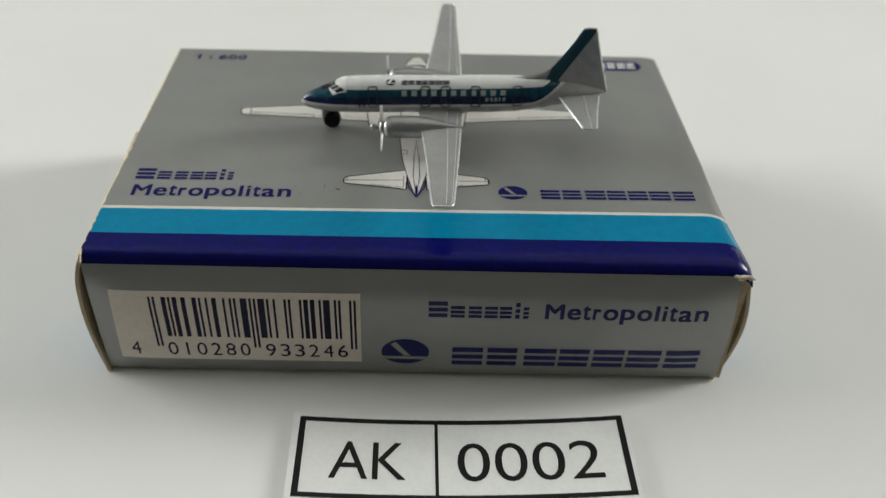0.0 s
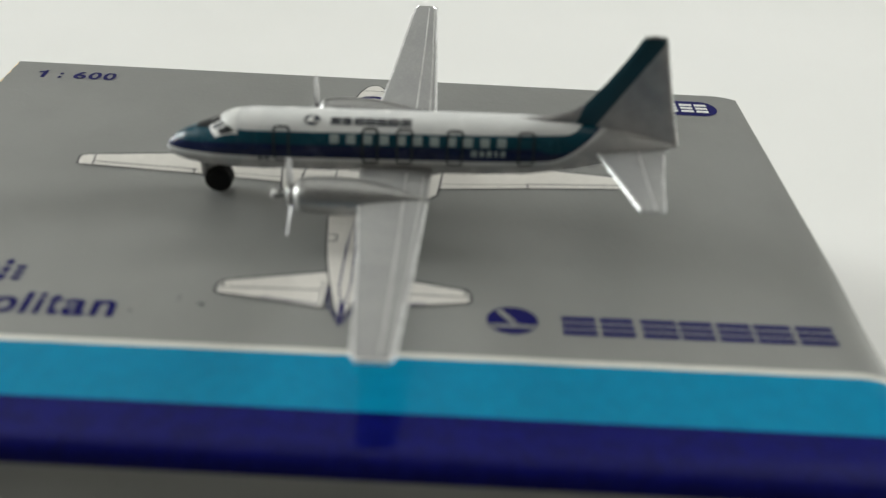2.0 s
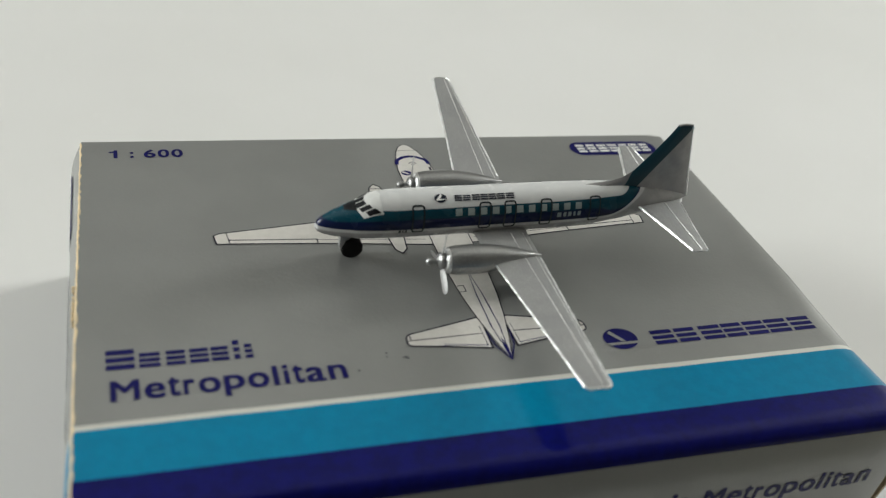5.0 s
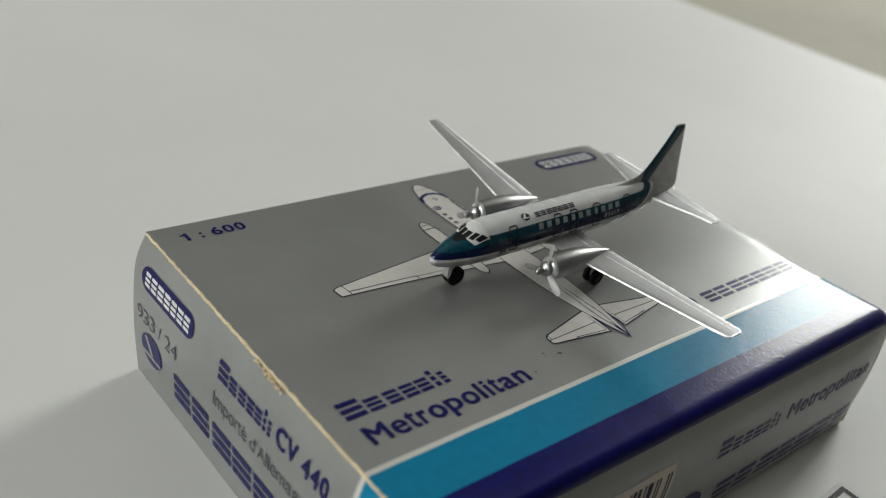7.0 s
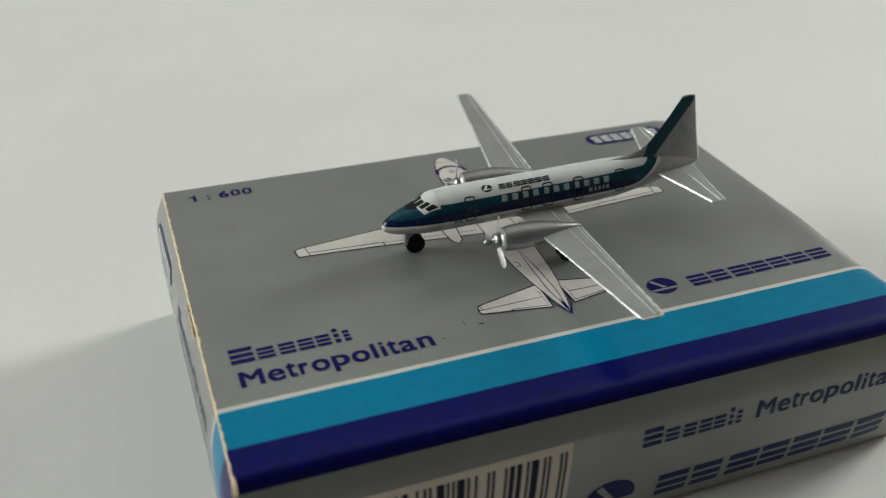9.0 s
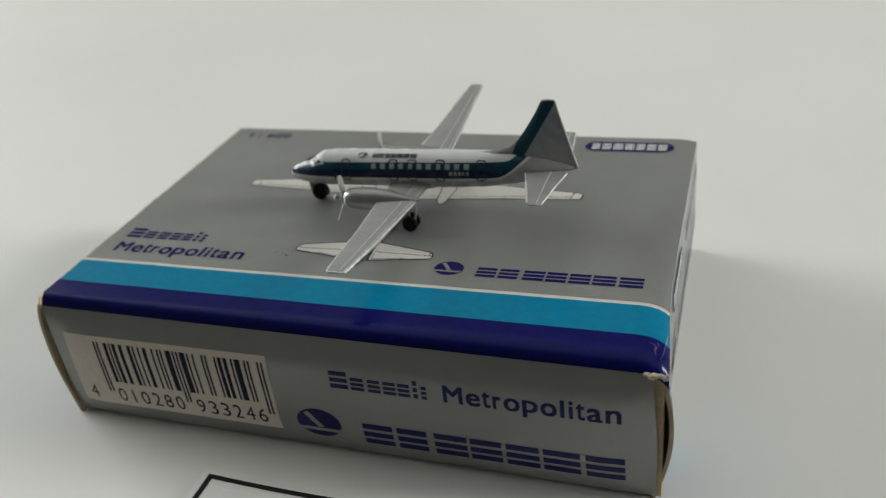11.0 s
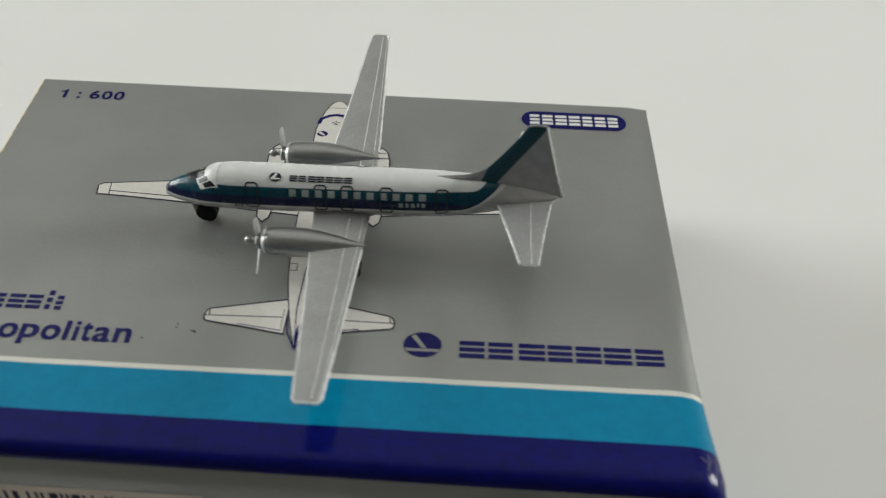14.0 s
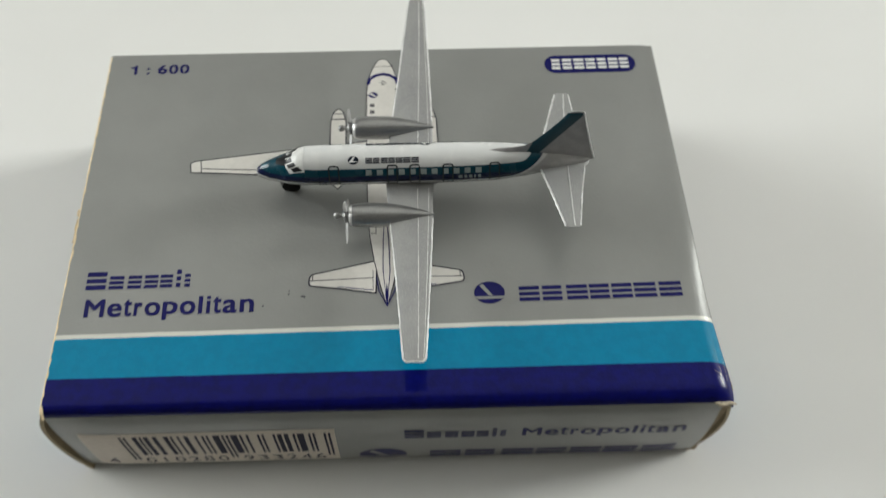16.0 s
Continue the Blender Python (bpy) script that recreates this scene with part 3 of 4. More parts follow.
    # print on the mouth flap
    name_bars("name_bar", front_flap, on_flap, "ink", TYPE_SIGNS, 0.175, 1.15, 1.24, 0.25)
    part("lettering", on_flap(typeset("Metropolitan", 1.59, 1.15, 2.08, 0.24)), "ink", front_flap, smooth=False)
    name_bars("name_bar", front_flap, on_flap, "ink", AIRLINE_SIGNS, 0.49, 0.285, 3.19, 0.345)
    emblem(thing, on_flap, -0.11, 0.525, 0.305, 0.235)
    barcode(thing)

    # print on the two ends
    for panel, lay in ((left_panel, on_left), (right_panel, on_right)):
        maker_mark(thing, lay, 0.90, 1.555, 1.29, 0.31)
        part("number", lay(typeset("933 / 24", 0.16, 0.92, 1.05, 0.20, -1)), "grey_ink", panel, smooth=False)
        emblem(thing, lay, 0.54, 0.615, 0.27, 0.22)
        name_bars("name_bar", panel, lay, "ink", AIRLINE_SIGNS, 1.13, 0.36, 3.2, 0.355)
        name_bars("name_bar", panel, lay, "ink", TYPE_SIGNS, 2.13, 1.36, 1.05, 0.25)
        part("lettering", lay(typeset("CV 440", 3.27, 1.37, 0.92, 0.24)), "ink", panel, smooth=False)
        part("origin_note", lay(typeset("Importé d'Allemagne", 2.05, 0.97, 1.95, 0.18, -1)), "grey_ink", panel, smooth=False)
    return thing


# the width of each letter, its side bearing, and its reach from the baseline, in heights of a capital
FACE = {
    "M": (1.15, 0.10, 0, 1), "C": (1.0, 0.06, -0.02, 1.02), "V": (0.93, 0.02, 0, 1), "A": (1.0, 0.02, 0, 1), "I": (0.40, 0.10, 0, 1),
    "e": (0.78, 0.05, -0.02, 0.75), "o": (0.84, 0.05, -0.02, 0.75), "a": (0.78, 0.05, -0.02, 0.75), "n": (0.84, 0.08, 0, 0.75),
    "m": (1.23, 0.08, 0, 0.75), "r": (0.54, 0.08, 0, 0.75), "g": (0.84, 0.05, -0.28, 0.75), "p": (0.84, 0.06, -0.28, 0.75), "d": (0.84, 0.06, -0.02, 1),
    "t": (0.46, 0.03, -0.01, 0.95), "l": (0.38, 0.09, 0, 1), "i": (0.38, 0.09, 0, 1), "é": (0.78, 0.05, -0.02, 1.03), "'": (0.30, 0.09, 0.68, 1),
    ":": (0.46, 0.13, 0, 0.72), "/": (0.40, 0.02, 0, 1), " ": (0.38, 0, 0, 0)}
DIGIT = (0.77, 0.06, 0, 1)


def typeset(body, x0, y0, width, height, bold=0.035):
    """A line of writing in the built-in font, each letter fitted to the proportions of a broad sans; height is that of a capital."""
    unit = width / sum(FACE.get(c, DIGIT)[0] for c in body)
    x, glyphs = x0, []
    for c in body:
        advance, bearing, low, high = FACE.get(c, DIGIT)
        if c == "1":    # a stem with a flag
            r = x + 0.60 * unit
            glyphs.append(poly([(r - 0.21 * unit, y0), (r, y0), (r, y0 + height), (r - 0.15 * unit, y0 + height), (r - 0.21 * unit, y0 + 0.86 * height),
                                (r - 0.46 * unit, y0 + 0.80 * height), (r - 0.46 * unit, y0 + 0.66 * height), (r - 0.21 * unit, y0 + 0.68 * height)]))
        elif c != " ":
            # a bold letter is laid down in layers, each a hair higher and a little aside
            steps = ((-1, -0.6), (-1, 0.6), (1, -0.6), (1, 0.6), (0, 0)) if bold > 0 else ((0, 0),)
            fat = max(0.0, bold) * height
            for k, (dx, dy) in enumerate(steps):
                bm = letters(c, x + bearing * unit + fat, y0 + low * height + 0.6 * fat, (advance - 2 * bearing) * unit - 2 * fat, (high - low) * height - 1.2 * fat, -0.004 if bold < 0 else 0.0)
                bmesh.ops.translate(bm, verts=bm.verts, vec=(dx * fat, dy * fat, 0.0004 * k))
                glyphs.append(bm)
        x += advance * unit
    return joined(*glyphs)


def emblem(parent, lay, cx, cy, rx, ry):
    """An oval with a pale slanting streak and a pale bar."""
    mark = part("emblem", lay(disc(cx, cy, rx, ry)), "ink", parent, "navy oval emblem", smooth=False)
    streak = poly([(cx - 0.62 * rx, cy + 0.62 * ry), (cx - 0.40 * rx, cy + 0.80 * ry), (cx + 0.22 * rx, cy - 0.28 * ry), (cx - 0.05 * rx, cy - 0.28 * ry)])
    bar = poly([(cx - 0.80 * rx, cy - 0.57 * ry), (cx + 0.80 * rx, cy - 0.57 * ry), (cx + 0.93 * rx, cy - 0.34 * ry), (cx - 0.93 * rx, cy - 0.34 * ry)])
    part("streak", lay(streak, 0.003), "silver_front", mark, smooth=False)
    part("streak", lay(bar, 0.003), "silver_front", mark, smooth=False)


def maker_mark(parent, lay, cx, cy, w, h):
    mark = part("maker_mark", lay(capsule(cx, cy, w, h)), "ink", parent, "navy capsule with white bars", smooth=False)
    name_bars("name_bar", mark, lay, "decal_white", MAKER_SIGNS, cx - 0.42 * w, cy - 0.29 * h, 0.84 * w, 0.58 * h, lift=0.003)


def barcode(parent):
    """A cream sticker with bars that stand for its thirteen digits."""
    sticker = part("sticker", on_flap(poly([(-3.75, 0.31), (-0.67, 0.31), (-0.66, 1.49), (-3.72, 1.47)])), "sticker", parent, "cream paper sticker with bars and digits", smooth=False)
    odd = ["0001101", "0011001", "0010011", "0111101", "0100011", "0110001", "0101111", "0111011", "0110111", "0001011"]
    digits, scheme = "010280933246", "LGLLGG"
    bits = "101"
    for k, digit in enumerate(digits):
        code = odd[int(digit)]
        if k < 6:
            bits += code if scheme[k] == "L" else "".join("10"[int(b)] for b in code)[::-1]
        else:
            bits += "".join("10"[int(b)] for b in code)
        if k == 5:
            bits += "01010"
    bits += "101"
    x0, step = -3.25, 2.53 / 95
    k = 0
    while k < 95:
        run = 1
        if bits[k] == "1":
            while k + run < 95 and bits[k + run] == "1":
                run += 1
            low = 0.56 if k < 3 or 45 <= k < 50 or k >= 92 else 0.74
            a, b = x0 + k * step, x0 + (k + run) * step + 0.002
            part("bar", on_flap(gridded(a, b, low, 1.39, 1, 6), 0.003), "bar_ink", sticker, smooth=False)
        k += run
    for body, x in (("4", -3.60), ("010280", -3.13), ("933246", -1.89)):
        for k, digit in enumerate(body):
            wide = 0.125
            slim = 0.03 if digit == "1" else wide
            part("digit", on_flap(letters(digit, x + 0.183 * k + (0.14 - slim) / 2, 0.40, slim, 0.235, 0.001), 0.003), "bar_ink", sticker, smooth=False)


def printed_airplane(parent):
    """The plan view of an airliner, printed in white with dark outlines."""
    def drawn(bm, m):
        # the drawing is 4.02 long, its nose at the back
        for v in bm.verts:
            v.co.x, v.co.y = 0.015 + v.co.x * 0.978, 1.262 + (v.co.y - 1.30) * 0.963
        return laid(bm, m)

    base = part("printed_airplane", drawn(poly([(-0.24, 3.0), (0.24, 3.0), (0.24, 3.1), (-0.24, 3.1)]), TOP_FACE), "printed_white", parent, "white plan drawing of an airliner", smooth=False)

    def shape(points, layer, width=0.015, fill="printed_white", closed=True, ink="outline"):
        part("drawn_shape", drawn(poly(points), TOP_FACE @ Matrix.Translation((0, 0, 0.0007 * layer))), fill, base, smooth=False)
        part("drawn_line", drawn(stroke(points, width, closed), TOP_FACE @ Matrix.Translation((0, 0, 0.0007 * layer + 0.0004))), ink, base, smooth=False)

    def line(points, layer, width=0.012, colour="outline"):
        part("drawn_line", drawn(stroke(points, width), TOP_FACE @ Matrix.Translation((0, 0, 0.0007 * layer + 0.0005))), colour, base, smooth=False)

    for g in (-1, 1):
        wing = [(g * 0.20, 3.93), (g * 1.4, 3.80), (g * 2.60, 3.66), (g * 2.66, 3.62), (g * 2.64, 3.47), (g * 2.3, 3.45), (g * 1.5, 3.385), (g * 0.20, 3.25)]
        shape(wing if g < 0 else wing[::-1], 1)
        line([(g * 2.52, 3.66), (g * 2.50, 3.47)], 1)
        line([(g * 2.5, 3.53), (g * 1.55, 3.47), (g * 1.55, 3.39)], 1, 0.014)
        line([(g * 1.55, 3.46), (g * 0.3, 3.36)], 1, 0.007)
        nacelle = [(g * 0.64, 4.54), (g * 0.57, 4.47), (g * 0.535, 4.3), (g * 0.53, 3.6), (g * 0.57, 3.2), (g * 0.64, 3.12), (g * 0.71, 3.2), (g * 0.755, 3.6), (g * 0.75, 4.3), (g * 0.71, 4.47)]
        shape(nacelle, 2)
        line([(g * 0.54, 4.34), (g * 0.745, 4.34)], 2, 0.02)
        line([(g * 0.575, 4.44), (g * 0.705, 4.44)], 2, 0.012)
        plane = [(g * 0.12, 1.96), (g * 0.93, 1.785), (g * 0.968, 1.765), (g * 0.988, 1.72), (g * 0.992, 1.66), (g * 0.98, 1.625), (g * 0.95, 1.612), (g * 0.6, 1.56), (g * 0.14, 1.48)]
        shape(plane, 2, 0.018)
        line([(g * 0.945, 1.78), (g * 0.945, 1.69), (g * 0.175, 1.705)], 2)
        line([(g * 0.62, 1.565), (g * 0.62, 1.59), (g * 0.175, 1.525)], 2, 0.012, "ink")
        line([(g * 0.175, 1.52), (g * 0.175, 1.82)], 2, 0.007)
        line([(g * 0.985, 1.69), (g * 0.945, 1.69)], 2)
    body = []
    for y, h in ((5.47, 0.03), (5.42, 0.085), (5.3, 0.145), (5.1, 0.20), (4.85, 0.235), (4.4, 0.24), (3.2, 0.24), (2.7, 0.235), (2.3, 0.205), (1.95, 0.155), (1.6, 0.085), (1.32, 0.012)):
        body.append((h, y))
    shape(body + [(-h, y) for h, y in body[::-1]], 4, 0.011)
    line([(-0.215, 4.98), (-0.195, 5.08), (-0.1, 5.15), (0.0, 5.175), (0.1, 5.15), (0.195, 5.08), (0.215, 4.98)], 4, 0.05, "ink")
    line([(-0.05, 5.0), (0.0, 5.04), (0.05, 5.0)], 4, 0.012)
    part("drawn_emblem", drawn(disc(-0.145, 4.775, 0.068, 0.056, 20), TOP_FACE @ Matrix.Translation((0, 0, 0.0033))), "ink", base, smooth=False)
    part("drawn_streak", drawn(poly([(-0.20, 4.79), (-0.175, 4.815), (-0.125, 4.775), (-0.10, 4.735), (-0.14, 4.75)]), TOP_FACE @ Matrix.Translation((0, 0, 0.0038))), "printed_white", base, smooth=False)
    line([(-0.142, 5.31), (-0.07, 5.325), (0.07, 5.325), (0.142, 5.31)], 4, 0.008)
    line([(-0.02, 4.97), (0.0, 5.0), (0.02, 4.97), (-0.02, 4.97)], 4, 0.010)
    part("drawn_bars", drawn(joined(word_bars((1, 1), -0.19, 4.55, 0.06, 0.06), word_bars((1, 1), -0.19, 4.43, 0.06, 0.06), word_bars((1, 1), -0.19, 4.31, 0.06, 0.06)), TOP_FACE @ Matrix.Translation((0, 0, 0.0033))), "outline", base, smooth=False)
    line([(0.20, 4.9), (0.20, 4.55)], 4, 0.03)
    part("drawn_shape", drawn(stroke([(-0.2, 2.48), (-0.13, 2.48), (-0.13, 2.38), (-0.2, 2.38)], 0.01), TOP_FACE @ Matrix.Translation((0, 0, 0.0034))), "outline", base, smooth=False)
    fin = [(0.0, 2.75), (0.035, 2.3), (0.045, 1.8), (0.0, 1.3), (-0.045, 1.8), (-0.035, 2.3)]
    shape(fin, 6, 0.012, ink="ink")
    part("drawn_shape", drawn(poly([(0.0, 1.62), (0.022, 1.45), (0.0, 1.26), (-0.022, 1.45)]), TOP_FACE @ Matrix.Translation((0, 0, 0.005))), "ink", base, smooth=False)
    line([(0.0, 1.29), (0.10, 1.50), (0.13, 1.72)], 6, 0.014, "ink")
    line([(0.0, 1.29), (-0.10, 1.50), (-0.13, 1.72)], 6, 0.014, "ink")


carton()


# ---- the die-cast airliner ----
# u runs from nose to tail, v to the far side, w up from the carton's top
RINGS = np.array([
    # u, underside, top, half width
    (-1.635, 0.44, 0.46, 0.010), (-1.61, 0.395, 0.515, 0.055), (-1.55, 0.36, 0.57, 0.086), (-1.45, 0.335, 0.625, 0.130), (-1.30, 0.32, 0.685, 0.178),
    (-1.20, 0.312, 0.718, 0.210), (-1.13, 0.308, 0.758, 0.223), (-1.06, 0.306, 0.795, 0.235), (-0.98, 0.304, 0.815, 0.243), (-0.85, 0.303, 0.83, 0.250),
    (-0.4, 0.31, 0.838, 0.253), (1.0, 0.33, 0.855, 0.250), (1.4, 0.35, 0.855, 0.237), (1.8, 0.405, 0.845, 0.195), (2.2, 0.49, 0.80, 0.135),
    (2.45, 0.56, 0.745, 0.085), (2.60, 0.615, 0.69, 0.04), (2.64, 0.64, 0.665, 0.012)])


def ring(u):
    return [float(np.interp(u, RINGS[:, 0], RINGS[:, k])) for k in (1, 2, 3)]


def skin(u, phi):
    """A place on the fuselage: phi is 0 on the back, 90 at the near side, -90 at the far side, in degrees."""
    low, high, half = ring(u)
    a = radians(phi)
    mid, tall = (low + high) / 2, (high - low) / 2
    return Vector((u, -half * math.sin(a), mid + tall * math.cos(a)))


ARC = math.degrees(1 / 0.255)     # degrees of skin for each centimetre down from the back line


def on_skin(bm, side, lift=0.004):
    """Wraps a flat shape, given along the fuselage and down from its back line, onto one side."""
    for v in bm.verts:
        phi = -v.co.y * ARC
        here = skin(v.co.x, side * phi)
        low, high, half = ring(v.co.x)
        out = Vector((0, here.y / half**2, (here.z - (low + high) / 2) / ((high - low) / 2) ** 2)).normalized()
        v.co = here + out * lift
    for face in bm.faces:
        face.normal_update()
        if face.normal.y * side > 0:
            face.normal_flip()
    return bm


def rounded_frame(cx, cy, w, h, r):
    """The points of a rounded door outline, all the way round."""
    quarter = [(w / 2, (h / 2 - r) * k / 6) for k in range(7)]
    quarter += [(w / 2 - r + r * math.cos(a), h / 2 - r + r * math.sin(a)) for a in np.linspace(0, math.pi / 2, 5)[1:]]
    half = quarter + [(-x, y) for x, y in quarter[::-1]]
    return [(cx + x, cy + y) for x, y in half] + [(cx + x, cy - y) for x, y in half[::-1][1:-1]]


ROLL, PITCH = 1.9, -1.5


def stand(u, v, r):
    """The height at which a wheel of radius r touches the carton, for the airplane's lean."""
    return r - u * math.tan(radians(-PITCH)) - v * math.tan(radians(ROLL))


def airplane():
    place = Matrix.Translation((0.025 * CM, 3.003 * CM, (BH + 0.005) * CM)) @ pose(0, 0, 0, ROLL, PITCH, -2.1)
    thing = empty("model_airplane", place, "tiny die-cast twin-propeller airliner, white and silver with teal and navy band", "model airplane")

    bm = bmesh.new()
    us = sorted(set(np.linspace(-1.635, 2.64, 90).tolist() + RINGS[:, 0].tolist()))
    segs = 48
    rows = [[bm.verts.new(skin(u, 360 * k / segs)) for k in range(segs)] for u in us]
    for a, b in zip(rows, rows[1:]):
        for k in range(segs):
            bm.faces.new((a[k], a[(k + 1) % segs], b[(k + 1) % segs], b[k]))
    bm.faces.new(rows[0]), bm.faces.new(rows[-1])
    bmesh.ops.recalc_face_normals(bm, faces=bm.faces)
    body = part("fuselage", bm, "fuselage", thing)

    # cabin panes, doors, titles on both sides
    for side in (1, -1):
        for k in range(11):
            u = -0.162 + 0.137 * k
            part("cabin_window", on_skin(gridded(u - 0.037, u + 0.037, -0.304, -0.230), side), "pane", body, smooth=False)
        for u in (-0.60, 0.131, 0.413, 0.827, 1.41):
            pts = rounded_frame(u, -0.322, 0.122, 0.285, 0.03)
            part("door_outline", on_skin(stroke(pts, 0.018, True), side, 0.006), "door_grey", body, smooth=False)
        signs = AIRLINE_SIGNS if side > 0 else [(1 - b, 1 - a, h) for a, b, h in AIRLINE_SIGNS[::-1]]
        name_bars("title_bar", body, lambda bm, lift, g=side: on_skin(bm, g, 0.005), "decal_dark", signs, -0.20, -0.150 if side > 0 else -0.196, 0.667, 0.068)
        at, down = (-0.352, -0.108) if side > 0 else (0.545, -0.155)
        part("fuselage_emblem", on_skin(ring_disc(at, down, 0.066, 0.052), side, 0.005), "decal_dark", body, smooth=False)
        part("emblem_streak", on_skin(poly([(at - 0.050, down - 0.018), (at + 0.004, down + 0.046), (at + 0.022, down + 0.040), (at - 0.006, down - 0.012), (at + 0.058, down - 0.012), (at + 0.052, down - 0.024), (at - 0.050, down - 0.026)]), side, 0.007), "decal_white", body, smooth=False)
        part("registration_bars", on_skin(word_bars((1, 0.7, 0.8, 0.5, 0.8), 0.96, -0.38, 0.28, 0.05, 0.5), side, 0.006), "pane", body, smooth=False)
        part("number_bars", on_skin(word_bars((0.8, 0.5, 0.8), -0.80, -0.47, 0.09, 0.035, 0.4), side, 0.005), "decal_dark", body, smooth=False)
        # cockpit panes: each a patch between two stations and two angles
        for a0, a1, b0, b1 in (((-1.240, 2.0), (-1.140, 2.0), (-1.222, 19.5), (-1.125, 18.5)), ((-1.200, 23.5), (-1.100, 22), (-1.172, 37), (-1.070, 34.5)), ((-1.140, 40), (-1.045, 37.5), (-1.105, 53.5), (-0.985, 51))):
            bm = bmesh.new()
            n = 4
            vs = []
            for i in range(n + 1):
                for j in range(n + 1):
                    p, q = i / n, j / n
                    u = (a0[0] * (1 - p) + a1[0] * p) * (1 - q) + (b0[0] * (1 - p) + b1[0] * p) * q
                    phi = (a0[1] * (1 - p) + a1[1] * p) * (1 - q) + (b0[1] * (1 - p) + b1[1] * p) * q
                    here = skin(u, side * phi)
                    vs.append(bm.verts.new(here + Vector((-0.004, -0.004 * side * math.sin(radians(phi)), 0.005))))
            for i in range(n):
                for j in range(n):
                    bm.faces.new((vs[i * (n + 1) + j], vs[(i + 1) * (n + 1) + j], vs[(i + 1) * (n + 1) + j + 1], vs[i * (n + 1) + j + 1]))
            bmesh.ops.recalc_face_normals(bm, faces=bm.faces)
            part("cockpit_pane", bm, "cockpit", body)
    # white surround of the cockpit, and the dark anti-glare panel ahead of it
    bm = bmesh.new()
    vs = [[bm.verts.new(skin(-1.245 + 0.085 * (abs(phi) / 56) ** 1.6 + f * (0.27 - 0.07 * (abs(phi) / 56)), phi) + Vector((-0.002, 0, 0.003))) for phi in range(-56, 57, 4)] for f in np.linspace(0, 1, 11)]
    for a, b in zip(vs, vs[1:]):
        for k in range(len(a) - 1):
            bm.faces.new((a[k], a[k + 1], b[k + 1], b[k]))
    bmesh.ops.recalc_face_normals(bm, faces=bm.faces)
    part("cockpit_surround", bm, "decal_white", body)
    bm = bmesh.new()
    vs = [[bm.verts.new(skin(u, phi * (u + 1.46) / 0.24) + Vector((-0.002, 0, 0.004))) for phi in range(-28, 29, 7)] for u in np.linspace(-1.345, -1.222, 9)]
    for a, b in zip(vs, vs[1:]):
        for k in range(len(a) - 1):
            bm.faces.new((a[k], a[k + 1], b[k + 1], b[k]))
    bmesh.ops.recalc_face_normals(bm, faces=bm.faces)
    part("antiglare_panel", bm, "cockpit", body)

    for g in (-1, 1):
        wing(thing, g)
        engine(thing, g)
        tailplane(thing, g)
        main_gear(thing, g)
    fin(thing)
    nose_gear(thing)
    part("wing_fairing", lathe([(-0.08, 0.02), (0.0, 0.07), (0.2, 0.105), (0.5, 0.11), (0.72, 0.07), (0.86, 0.015)], 24), "silver", thing).matrix_local = Matrix.Translation((0, 0, 0.40 * CM)) @ Matrix.Diagonal((1, 2.25, 0.9, 1))
    return thing


def ring_disc(cx, cy, rx, ry):
    bm = bmesh.new()
    n = 20
    mid = bm.verts.new((cx, cy, 0))
    rim = [bm.verts.new((cx + rx * math.cos(2 * math.pi * k / n), cy + ry * math.sin(2 * math.pi * k / n), 0)) for k in range(n)]
    for k in range(n):
        bm.faces.new((mid, rim[k], rim[(k + 1) % n]))
    return bm


def foil(stations, tall=True, segs=12):
    """A lifting surface through stations of (leading edge, trailing edge, place across, height, thickness)."""
    bm = bmesh.new()
    rows = []
    for lead, trail, across, up, thick in stations:
        row = []
        for k in range(2 * segs):
            a = math.pi * k / segs
            c = 0.5 - 0.5 * math.cos(a)
            t = thick / 2 * (1.35 * math.sqrt(max(c, 0)) * (1 - c) ** 0.75 + 0.12) * (1 if k < segs else -1)
            if k in (0, segs):
                t = 0.0
            row.append(bm.verts.new((lead + (trail - lead) * c, across, up + t)))
        rows.append(row)
    for a, b in zip(rows, rows[1:]):
        for k in range(2 * segs):
            j = (k + 1) % (2 * segs)
            bm.faces.new((a[k], a[j], b[j], b[k]))
    bm.faces.new(rows[0]), bm.faces.new(rows[-1])
    bmesh.ops.recalc_face_normals(bm, faces=bm.faces)
    return bm


